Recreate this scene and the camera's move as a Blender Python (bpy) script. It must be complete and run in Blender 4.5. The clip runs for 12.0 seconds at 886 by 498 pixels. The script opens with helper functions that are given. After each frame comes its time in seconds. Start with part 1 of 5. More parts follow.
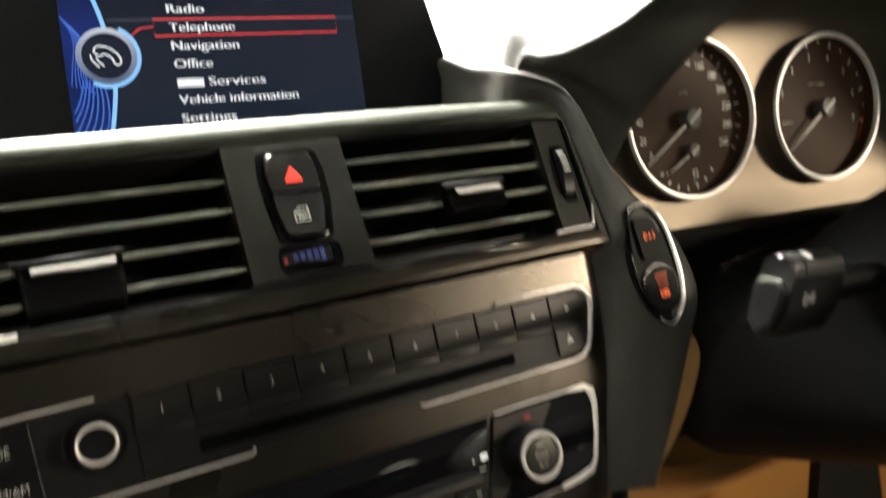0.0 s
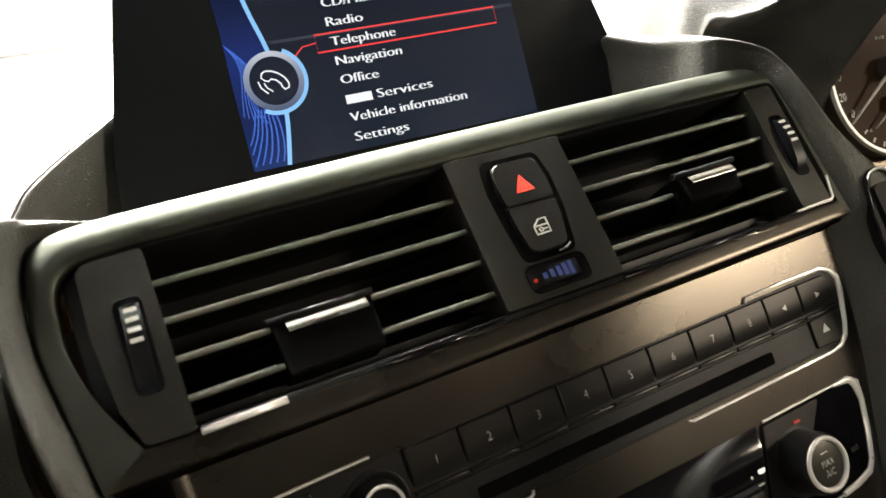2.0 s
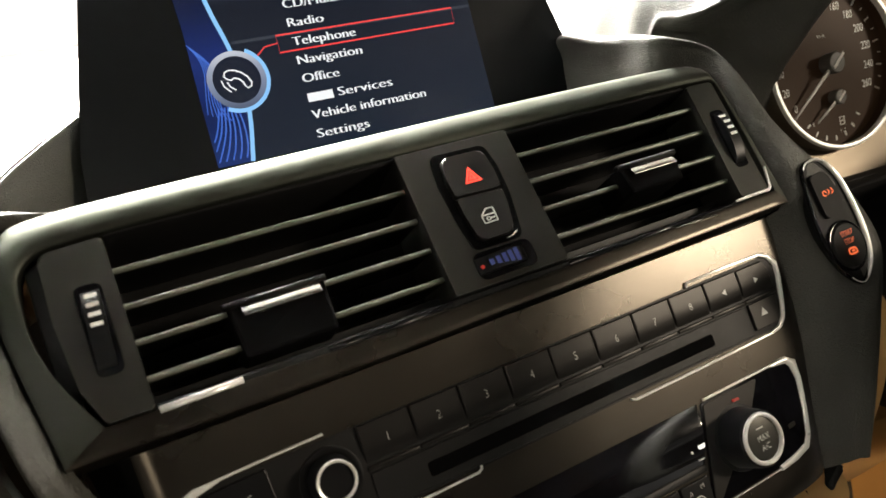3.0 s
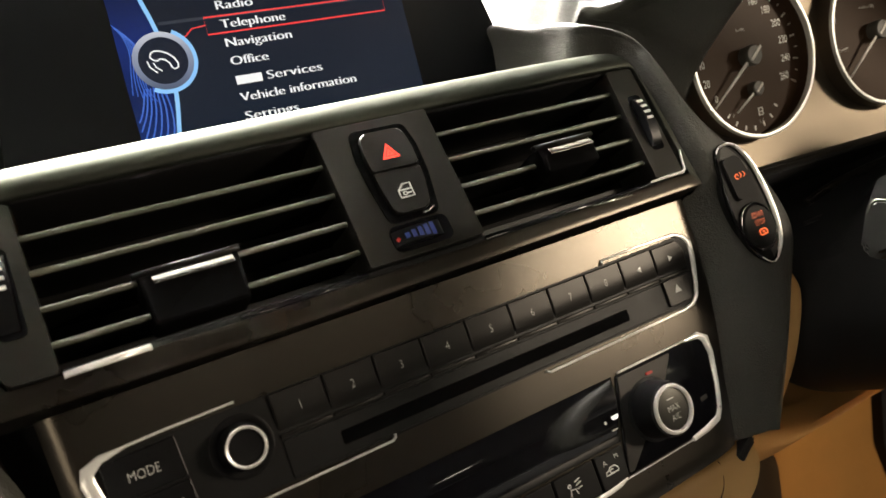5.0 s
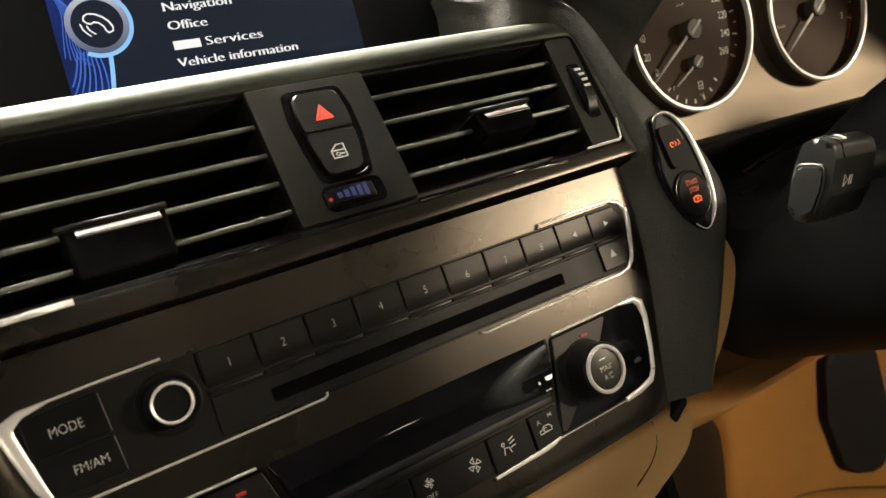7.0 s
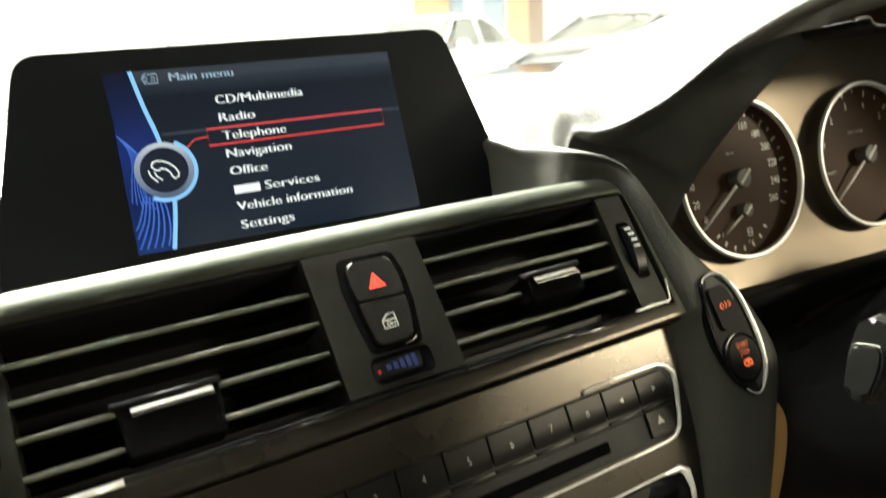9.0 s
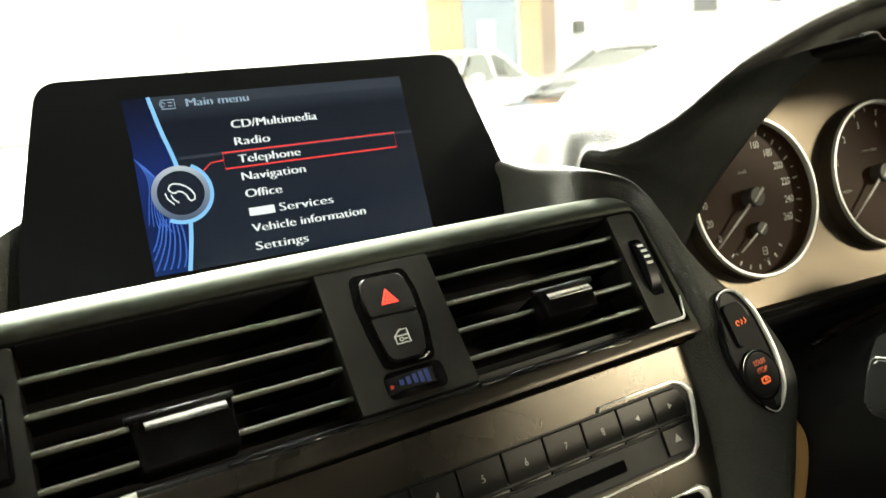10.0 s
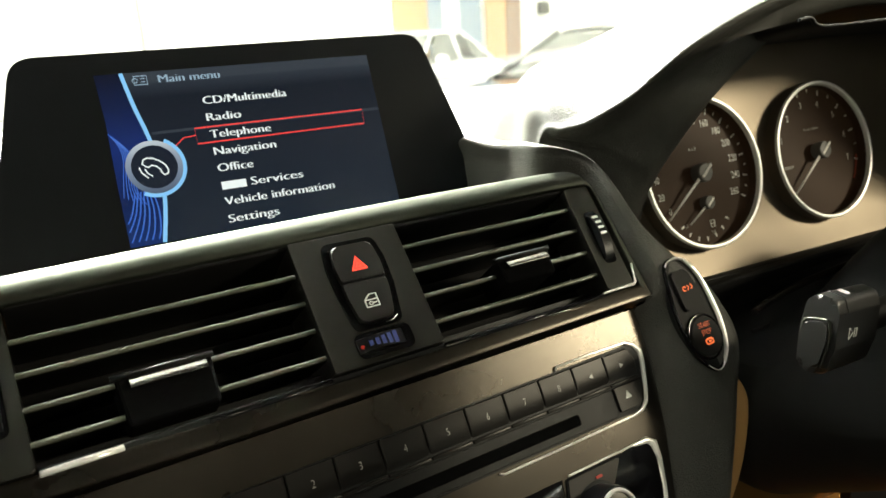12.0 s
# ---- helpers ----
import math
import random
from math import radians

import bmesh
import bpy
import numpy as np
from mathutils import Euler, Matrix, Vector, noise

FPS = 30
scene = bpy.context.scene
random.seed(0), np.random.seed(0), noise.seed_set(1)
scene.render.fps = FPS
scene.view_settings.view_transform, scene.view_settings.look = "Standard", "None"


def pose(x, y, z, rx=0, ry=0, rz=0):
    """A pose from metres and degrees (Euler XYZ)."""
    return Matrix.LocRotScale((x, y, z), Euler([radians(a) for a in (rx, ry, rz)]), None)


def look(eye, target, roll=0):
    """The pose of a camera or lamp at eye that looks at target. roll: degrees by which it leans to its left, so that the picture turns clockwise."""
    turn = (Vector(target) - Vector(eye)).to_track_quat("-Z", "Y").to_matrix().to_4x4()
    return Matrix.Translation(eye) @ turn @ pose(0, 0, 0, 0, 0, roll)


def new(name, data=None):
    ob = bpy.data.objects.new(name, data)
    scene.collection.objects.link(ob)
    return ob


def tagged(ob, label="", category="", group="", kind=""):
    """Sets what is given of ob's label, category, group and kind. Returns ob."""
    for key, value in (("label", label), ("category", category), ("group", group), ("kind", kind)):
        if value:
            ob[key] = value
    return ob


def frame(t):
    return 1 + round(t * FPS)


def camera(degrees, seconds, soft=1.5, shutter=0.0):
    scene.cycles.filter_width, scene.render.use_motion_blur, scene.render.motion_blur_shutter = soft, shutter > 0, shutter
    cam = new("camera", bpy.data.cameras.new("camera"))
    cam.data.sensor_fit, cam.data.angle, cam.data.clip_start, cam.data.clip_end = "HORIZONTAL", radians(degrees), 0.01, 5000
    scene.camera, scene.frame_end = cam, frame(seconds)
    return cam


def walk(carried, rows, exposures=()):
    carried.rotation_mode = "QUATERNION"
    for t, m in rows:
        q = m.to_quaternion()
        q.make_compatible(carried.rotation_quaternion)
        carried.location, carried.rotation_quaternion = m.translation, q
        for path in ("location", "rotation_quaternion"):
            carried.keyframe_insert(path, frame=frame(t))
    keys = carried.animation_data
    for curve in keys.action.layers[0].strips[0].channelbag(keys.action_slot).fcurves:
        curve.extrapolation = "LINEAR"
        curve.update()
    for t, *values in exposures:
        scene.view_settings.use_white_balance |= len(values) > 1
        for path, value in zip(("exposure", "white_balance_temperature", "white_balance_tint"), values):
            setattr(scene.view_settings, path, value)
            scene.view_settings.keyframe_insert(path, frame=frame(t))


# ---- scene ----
cam = camera(62.49, 12.0, shutter=0.5)
cam.data.dof.use_dof, cam.data.dof.focus_distance, cam.data.dof.aperture_fstop = True, .30, 16.0
PATH = [
    (0.0, (-0.0840, -0.2550, 0.0892), (0.3839, 0.5485, -0.2787), 1.72),
    (0.2, (-0.0940, -0.2280, 0.1030), (0.4018, 0.5655, -0.2452), 3.30),
    (0.5, (-0.1077, -0.2097, 0.1046), (0.3932, 0.6114, -0.1676), 2.35),
    (0.7, (-0.1122, -0.2021, 0.1053), (0.3532, 0.6404, -0.1644), 1.59),
    (1.0, (-0.1231, -0.1904, 0.1006), (0.3142, 0.6576, -0.1986), 1.25),
    (1.2, (-0.1238, -0.1851, 0.0995), (0.3062, 0.6627, -0.2110), -0.36),
    (1.5, (-0.1273, -0.1913, 0.0931), (0.2800, 0.6554, -0.2492), -3.72),
    (2.0, (-0.1290, -0.1977, 0.0900), (0.2692, 0.6362, -0.2921), -6.62),
    (2.5, (-0.1284, -0.2059, 0.0895), (0.2822, 0.6220, -0.2928), -6.57),
    (3.0, (-0.1258, -0.2143, 0.0890), (0.2938, 0.6094, -0.2924), -6.62),
    (5.0, (-0.1174, -0.2297, 0.0786), (0.3492, 0.5699, -0.2994), -5.37),
    (5.5, (-0.1150, -0.2347, 0.0727), (0.3600, 0.5602, -0.3047), -5.24),
    (6.0, (-0.1130, -0.2375, 0.0707), (0.3714, 0.5462, -0.3181), -4.82),
    (6.5, (-0.1112, -0.2400, 0.0696), (0.3827, 0.5342, -0.3263), -4.49),
    (6.7, (-0.1115, -0.2406, 0.0683), (0.3899, 0.5299, -0.3254), -4.38),
    (8.3, (-0.1067, -0.2394, 0.0732), (0.3798, 0.5441, -0.3133), -4.01),
    (8.5, (-0.1073, -0.2358, 0.0798), (0.3790, 0.5551, -0.2917), -3.72),
    (9.0, (-0.1068, -0.2298, 0.1037), (0.3746, 0.5937, -0.1963), -3.00),
    (9.5, (-0.1075, -0.2296, 0.1061), (0.3722, 0.6126, -0.1402), -3.28),
    (10.0, (-0.1073, -0.2331, 0.0976), (0.3639, 0.6114, -0.1572), -3.83),
    (10.5, (-0.1122, -0.2391, 0.0966), (0.3742, 0.5901, -0.1787), -3.65),
    (11.0, (-0.1156, -0.2449, 0.0955), (0.3852, 0.5752, -0.1809), -3.59),
    (11.5, (-0.1172, -0.2470, 0.0955), (0.3911, 0.5682, -0.1821), -3.48),
    (12.0, (-0.1171, -0.2487, 0.0976), (0.3898, 0.5658, -0.1846), -3.29),
]
walk(cam, [(t, look(eye, target, roll)) for t, eye, target, roll in PATH],
     [(0.0, 0.26, 6750, 10), (0.5, 0.36, 6750, 10), (1.2, 0.34, 6770, 10), (2.0, 0.2, 6780, 10), (3.2, 0.2, 6800, 10), (5.0, 0.18, 7000, 11), (6.7, 0.18, 7200, 12),
      (8.5, 0.24, 6800, 7), (9.2, 0.3, 6800, -1), (9.6, 0.28, 6800, -1), (10.5, 0.2, 6800, -1), (12.0, 0.14, 6800, -1)])

# ---- world, lamps, exposure ----
world = bpy.data.worlds.new("world")
scene.world = world
world.use_nodes = True
wn = world.node_tree.nodes
sky = wn.new("ShaderNodeTexSky")
sky.sky_type, sky.sun_disc = "NISHITA", False
sky.sun_elevation, sky.sun_rotation = radians(40), radians(20)
world.node_tree.links.new(sky.outputs[0], wn["Background"].inputs[0])
wn["Background"].inputs[1].default_value = 0.1
scene.view_settings.exposure = 0.0


def area(name, eye, target, power, size, size_y, color):
    lamp = bpy.data.lights.new(name, "AREA")
    lamp.energy, lamp.shape, lamp.size, lamp.size_y, lamp.color = power, "RECTANGLE", size, size_y, color
    ob = new(name, lamp)
    ob.matrix_world = look(eye, target)
    return ob


HALL = 190.0
# lamps added in the driver's and passenger's side windows to light the console, and an unseen warm fill added in the
# footwell
area("side_window_light", (1.03, -.90, .42), (.1, -.05, -.04), 9.5, .26, .12, (1, .87, .70))
area("side_window_light", (-.69, -.72, .28), (.15, .0, -.04), .9, .36, .16, (1, .88, .70))
area("footwell_fill", (.40, -.09, -.215), (.30, .06, -.40), .30, .05, .05, (1, .48, .14))

# ---- axes of the console's faces: origin, right, up along the face, outward ----
def face(o, u, v, n):
    m = Matrix.Identity(4)
    for i, c in enumerate((u, v, n, o)):
        for k in range(3):
            m[k][i] = c[k]
    return m


F_VENT = face((0, 0, 0), (1, 0, 0), (0, .6581, .7529), (0, -.7529, .6581))
F_RADIO = face((0, -.0311, -.0524), (1, 0, 0), (0, .4800, .8773), (0, -.8773, .4800))
F_SCREEN = face((.0044, .1096, .0082), (.9964, -.0847, .0074), (.0235, .3581, .9334), (-.0817, -.9298, .3588))
F_DIALS = face((.2377, .0259, .0116), (.9950, -.0995, .0087), (.0198, .2823, .9591), (-.0978, -.9541, .2829))
MM = 0.001


def on(fr, x, s, n=0.0):
    """World place of a point given in millimetres on one of the faces."""
    return fr @ Vector((x * MM, s * MM, n * MM))


# ---- materials ----
def material(name, color, rough=0.5, metal=0.0, grain=0.0, grain_scale=400.0, bump=0.0, bump_scale=900.0, spots=0.0,
             spot_scale=25.0, emit=None, strength=0.0, coat=0.0, spec=0.5, stretch=(1, 1, 1), rough_var=0.0, sheen=0.0, tint=1.0):
    m = bpy.data.materials.new(name)
    m.use_nodes = True
    nt = m.node_tree
    b = nt.nodes["Principled BSDF"]
    b.inputs["Base Color"].default_value = (*color, 1)
    b.inputs["Roughness"].default_value = rough
    b.inputs["Metallic"].default_value = metal
    b.inputs["Specular IOR Level"].default_value = spec
    b.inputs["Specular Tint"].default_value = (tint, tint, tint, 1)
    if coat:
        b.inputs["Coat Weight"].default_value, b.inputs["Coat Roughness"].default_value = coat, 0.04
    if sheen:
        b.inputs["Sheen Weight"].default_value, b.inputs["Sheen Roughness"].default_value = sheen, 0.5
    if emit:
        b.inputs["Emission Color"].default_value = (*emit, 1)
        b.inputs["Emission Strength"].default_value = strength
    tc = nt.nodes.new("ShaderNodeTexCoord")
    mp = nt.nodes.new("ShaderNodeMapping")
    mp.inputs["Scale"].default_value = stretch
    nt.links.new(tc.outputs["Object"], mp.inputs[0])

    def tex(scale, detail):
        t = nt.nodes.new("ShaderNodeTexNoise")
        t.inputs["Scale"].default_value, t.inputs["Detail"].default_value = scale, detail
        nt.links.new(mp.outputs[0], t.inputs["Vector"])
        return t

    if grain or spots:
        fine, broad = tex(grain_scale, 3), tex(spot_scale, 4)
        add = nt.nodes.new("ShaderNodeMath")
        add.operation = "MULTIPLY_ADD"
        nt.links.new(fine.outputs["Fac"], add.inputs[0])
        add.inputs[1].default_value, add.inputs[2].default_value = grain * 2, 1 - grain - spots
        add2 = nt.nodes.new("ShaderNodeMath")
        add2.operation = "MULTIPLY_ADD"
        nt.links.new(broad.outputs["Fac"], add2.inputs[0])
        add2.inputs[1].default_value = spots * 2
        nt.links.new(add.outputs[0], add2.inputs[2])
        mix = nt.nodes.new("ShaderNodeVectorMath")
        mix.operation = "SCALE"
        mix.inputs[0].default_value = color
        nt.links.new(add2.outputs[0], mix.inputs["Scale"])
        nt.links.new(mix.outputs[0], b.inputs["Base Color"])
    if rough_var:
        rt = tex(spot_scale * 1.7, 5)
        mr = nt.nodes.new("ShaderNodeMapRange")
        mr.inputs[3].default_value, mr.inputs[4].default_value = max(rough - rough_var, 0.02), rough + rough_var
        nt.links.new(rt.outputs["Fac"], mr.inputs[0])
        nt.links.new(mr.outputs[0], b.inputs["Roughness"])
    if bump:
        bt = tex(bump_scale, 2)
        bn = nt.nodes.new("ShaderNodeBump")
        bn.inputs["Strength"].default_value, bn.inputs["Distance"].default_value = bump, 0.0006
        nt.links.new(bt.outputs["Fac"], bn.inputs["Height"])
        nt.links.new(bn.outputs[0], b.inputs["Normal"])
    return m


SATIN = material("satin_silver_trim", (.043, .046, .039), .52, .95, .04, 1500, .03, 2500, .05, 12, rough_var=.05, tint=.55)
FASCIA = material("satin_grey_fascia", (.064, .056, .046), .28, .9, .06, 1800, .05, 2600, .06, 14, rough_var=.05)
SOFT = material("grained_black_vinyl", (.046, .046, .040), .47, 0, .25, 1500, .70, 1250, .12, 30, rough_var=.06, spec=.36)
PLASTIC = material("matte_black_plastic", (.006, .006, .006), .45, 0, .12, 2200, .15, 3000, .1, 50, rough_var=.06, spec=.25)
PLATE = material("charcoal_satin_paint", (.034, .033, .029), .38, .7, .06, 2200, .06, 3000, .06, 30, rough_var=.04, spec=.3)
GLOSS = material("piano_black", (.004, .004, .005), .07, 0, spec=.4, spots=.2, spot_scale=60, rough_var=.03)
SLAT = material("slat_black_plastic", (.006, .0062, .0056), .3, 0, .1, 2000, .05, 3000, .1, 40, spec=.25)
DEEP = material("deep_black_plastic", (.0075, .0074, .0074), .6, 0, .1, 2200, .08, 3000, .1, 40, spec=.14)
# near-black without shine: paints the shade on tabs, recess and disc slot
VOID = material("painted_shade_black", (.0032, .0032, .0033), .9, 0, .1, 2200, spots=.1, spec=.02)
CHROME = material("bright_chrome", (.60, .60, .57), .22, 1.0, spots=.06, spot_scale=80, rough_var=.05)
BUTTON = material("button_black", (.005, .005, .0055), .38, 0, .08, 2400, .06, 3000, .08, 30, rough_var=.04, spec=.2)
PRESET = material("satin_black_button", (.030, .0285, .027), .36, .7, .06, 2400, .05, 3000, .05, 30, rough_var=.04, spec=.3)
PRINT = material("white_print", (.72, .72, .69), .5, spots=.05)
RED = material("red_lamp_print", (.5, .03, .02), .5, emit=(1, .05, .03), strength=1.6)
RED_DIM = material("dim_red_mark", (.15, .01, .006), .5, emit=(1, .04, .02), strength=.18)
ORANGE = material("orange_backlit_print", (.5, .12, .04), .5, emit=(1, .16, .05), strength=.8)
BLUE_DIM = material("blue_backlit_mark", (.012, .02, .08), .5, emit=(.05, .12, .7), strength=.07)
BEIGE = material("beige_plastic", (.43, .245, .09), .55, 0, .05, 1500, .14, 1600, .06, 20)
CARPET = material("tan_carpet", (.40, .20, .05), .95, 0, .25, 900, .9, 500, .15, 15)
DIAL_PANEL = material("satin_cluster_panel", (.195, .162, .122), .42, .85, .06, 1500, .04, 2000, .08, 20, rough_var=.05)
DIAL_FACE = material("dial_face_brown_black", (.056, .030, .016), .5, 0, .1, 1500, .05, 2000, .1, 30, spec=.14)
# paler grey that paints the light caught by the slats' front edges
SLAT_HIGHLIGHT = material("slat_edge_highlight", (.105, .115, .090), .34, .2, .08, 1500, .03, 2500, .08, 40)
PEARL = material("satin_chrome", (.93, .92, .89), .28, .35, spots=.03, spot_scale=25, rough_var=.02)
HUB = material("grey_needle_hub", (.10, .095, .085), .45, 0, .1, 1500, spots=.1)
RING = material("pale_dial_ring", (.95, .95, .92), .42, .5, spots=.05, rough_var=.05)
NEEDLE = material("pale_needle", (.85, .83, .78), .45, spots=.05)


# ---- mesh helpers ----
def thing(name, fr, label, category, group="", kind=""):
    ob = new(name)
    ob.empty_display_size = .01
    ob.matrix_world = fr
    return tagged(ob, label, category, group, kind)


def part(name, bm, mat, parent=None, label="", smooth=True, angle=35):
    me = bpy.data.meshes.new(name)
    bmesh.ops.recalc_face_normals(bm, faces=bm.faces)
    for f in bm.faces:
        f.smooth = smooth and len(f.verts) <= 4
    if smooth:
        for e in bm.edges:
            if len(e.link_faces) == 2 and e.calc_face_angle(0) > radians(angle):
                e.smooth = False
    bm.to_mesh(me)
    bm.free()
    me.materials.append(mat)
    ob = new(name, me)
    if parent is not None:
        ob.parent = parent
    return tagged(ob, label)


def slab(pts, z0, z1, bevel=0.0, seg=2, top_scale=None):
    """A plate with the outline pts (mm, on the face) from z0 to z1 (mm)."""
    bm = bmesh.new()
    lo = [bm.verts.new((x * MM, y * MM, z0 * MM)) for x, y in pts]
    if top_scale:
        cx, cy = sum(p[0] for p in pts) / len(pts), sum(p[1] for p in pts) / len(pts)
        pts = [(cx + (x - cx) * top_scale, cy + (y - cy) * top_scale) for x, y in pts]
    hi = [bm.verts.new((x * MM, y * MM, z1 * MM)) for x, y in pts]
    bm.faces.new(lo[::-1])
    f = bm.faces.new(hi)
    k = len(pts)
    for i in range(k):
        bm.faces.new((lo[i], lo[(i + 1) % k], hi[(i + 1) % k], hi[i]))
    if bevel:
        bmesh.ops.bevel(bm, geom=list(f.edges), offset=bevel * MM, segments=seg, affect="EDGES", profile=.5)
    return bm


def rrect(x0, y0, x1, y1, r, k=4):
    pts = []
    for cx, cy, a in ((x1 - r, y1 - r, 0), (x0 + r, y1 - r, 90), (x0 + r, y0 + r, 180), (x1 - r, y0 + r, 270)):
        for i in range(k + 1):
            t = radians(a + 90 * i / k)
            pts.append((cx + r * math.cos(t), cy + r * math.sin(t)))
    return pts


def rpoly(pts, r, k=4):
    """A polygon with rounded corners; r one radius or one for each corner."""
    out, m = [], len(pts)
    for i in range(m):
        p, a, b = Vector(pts[i]), Vector(pts[i - 1]), Vector(pts[(i + 1) % m])
        ri = r[i] if isinstance(r, (list, tuple)) else r
        if ri <= 0:
            out.append(tuple(p))
            continue
        u, v = (a - p).normalized(), (b - p).normalized()
        ang = u.angle(v)
        d = min(ri / math.tan(ang / 2), (a - p).length * .48, (b - p).length * .48)
        p0, p1 = p + u * d, p + v * d
        for j in range(k + 1):
            t = j / k
            q = p0 * (1 - t) ** 2 + p * 2 * t * (1 - t) + p1 * t * t
            out.append((q.x, q.y))
    return out


def ring(outer, inner, z0, z1, bevel=0.0, crown=0.0):
    """A flat frame between two outlines with the same number of points."""
    bm = bmesh.new()
    k = len(outer)
    o0 = [bm.verts.new((x * MM, y * MM, z0 * MM)) for x, y in outer]
    o1 = [bm.verts.new((x * MM, y * MM, z1 * MM)) for x, y in outer]
    i0 = [bm.verts.new((x * MM, y * MM, z0 * MM)) for x, y in inner]
    i1 = [bm.verts.new((x * MM, y * MM, z1 * MM)) for x, y in inner]
    edges = []
    for i in range(k):
        j = (i + 1) % k
        bm.faces.new((o0[i], o0[j], o1[j], o1[i]))
        bm.faces.new((o1[i], o1[j], i1[j], i1[i]))
        bm.faces.new((i1[i], i1[j], i0[j], i0[i]))
        bm.faces.new((i0[i], i0[j], o0[j], o0[i]))
    if bevel:
        tops = set(o1 + i1)
        es = [e for e in bm.edges if e.verts[0] in tops and e.verts[1] in tops
              and not ((e.verts[0] in o1) != (e.verts[1] in o1))]
        bmesh.ops.bevel(bm, geom=es, offset=bevel * MM, segments=2, affect="EDGES", profile=.5)
    return bm


def lathe(profile, k=32, cx=0.0, cy=0.0, cz=0.0):
    """A turned piece about the outward axis: profile of (radius, height) in mm."""
    bm = bmesh.new()
    rows = []
    for r, z in profile:
        if r < 1e-6:
            rows.append([bm.verts.new((cx * MM, cy * MM, (z + cz) * MM))])
        else:
            rows.append([bm.verts.new(((cx + r * math.cos(2 * math.pi * i / k)) * MM,
                                       (cy + r * math.sin(2 * math.pi * i / k)) * MM, (z + cz) * MM)) for i in range(k)])
    for a, b in zip(rows, rows[1:]):
        for i in range(k):
            j = (i + 1) % k
            if len(a) == 1 and len(b) == 1:
                continue
            if len(a) == 1:
                bm.faces.new((a[0], b[j], b[i]))
            elif len(b) == 1:
                bm.faces.new((a[i], a[j], b[0]))
            else:
                bm.faces.new((a[i], a[j], b[j], b[i]))
    return bm


def sweep(pts, w, h, closed=False, k=8, power=1.0):
    """A bar along pts (mm, x y z on the face), w wide in the face, h high outwards, oval in section."""
    bm = bmesh.new()
    P = [Vector(p) * MM for p in pts]
    rows, m = [], len(P)
    for i in range(m):
        a = P[i - 1] if (i or closed) else P[i]
        b = P[(i + 1) % m] if (i < m - 1 or closed) else P[i]
        t = (b - a).normalized()
        side = t.cross(Vector((0, 0, 1))).normalized()
        up = side.cross(t)
        wi = w[i] if isinstance(w, (list, tuple)) else w
        rows.append([bm.verts.new(P[i] + side * (math.copysign(abs(math.cos(q)) ** power, math.cos(q)) * wi / 2 * MM)
                                  + up * (math.copysign(abs(math.sin(q)) ** power, math.sin(q)) * h / 2 * MM))
                     for q in (2 * math.pi * (j + .5) / k for j in range(k))])
    for i in range(m if closed else m - 1):
        a, b = rows[i], rows[(i + 1) % m]
        for j in range(k):
            bm.faces.new((a[j], a[(j + 1) % k], b[(j + 1) % k], b[j]))
    if not closed:
        bm.faces.new(rows[0])
        bm.faces.new(rows[-1][::-1])
    return bm


def smooth_curve(ctrl, n):
    """Points along a curve through the control points."""
    c = [Vector(p) for p in ctrl]
    out = []
    for i in range(n):
        u = i / (n - 1) * (len(c) - 1)
        k = min(int(u), len(c) - 2)
        t = u - k
        p0, p1, p2, p3 = c[max(k - 1, 0)], c[k], c[k + 1], c[min(k + 2, len(c) - 1)]
        out.append(.5 * ((2 * p1) + (p2 - p0) * t + (2 * p0 - 5 * p1 + 4 * p2 - p3) * t * t
                         + (3 * p1 - p0 - 3 * p2 + p3) * t ** 3))
    return out


def loft(curves, nu=40, nv=16):
    """A smooth sheet through several world curves, each given by control points."""
    rows = [smooth_curve(c, nu) for c in curves]
    bm = bmesh.new()
    cols = [smooth_curve([r[i] for r in rows], nv) for i in range(nu)]
    g = [[bm.verts.new(p) for p in col] for col in cols]
    for i in range(nu - 1):
        for j in range(nv - 1):
            bm.faces.new((g[i][j], g[i + 1][j], g[i + 1][j + 1], g[i][j + 1]))
    return bm


def thicken(bm, d):
    bmesh.ops.recalc_face_normals(bm, faces=bm.faces)
    bmesh.ops.solidify(bm, geom=list(bm.faces), thickness=d)
    return bm


def lipped(bm, way):
    """A sheet with its edges turned back by the vector way."""
    out = bmesh.ops.extrude_edge_only(bm, edges=[e for e in bm.edges if e.is_boundary])["geom"]
    bmesh.ops.translate(bm, verts=[v for v in out if isinstance(v, bmesh.types.BMVert)], vec=Vector(way))
    return bm


def words(name, txt, size, x, y, z, mat, parent, align="LEFT", extrude=.08, squash=1.0, turn=0.0, label=""):
    """Flat raised lettering: height in mm, at x y z on the face of its parent."""
    cu = bpy.data.curves.new(name, "FONT")
    cu.body, cu.size, cu.align_x, cu.align_y = txt, 1, align, "CENTER"
    cu.resolution_u, cu.offset = 3, .004 if name == "dial_number" else -.018
    tmp = bpy.data.objects.new(name, cu)
    me = bpy.data.meshes.new_from_object(tmp)
    bpy.data.objects.remove(tmp)
    s = size * MM * 1.38
    me.transform(Matrix.Translation((x * MM, y * MM, z * MM)) @ Matrix.Rotation(radians(turn), 4, "Z")
                 @ Matrix.Diagonal((s * squash, s, s, 1)))
    me.materials.append(mat)
    ob = new(name, me)
    ob.parent = parent
    return tagged(ob, label)


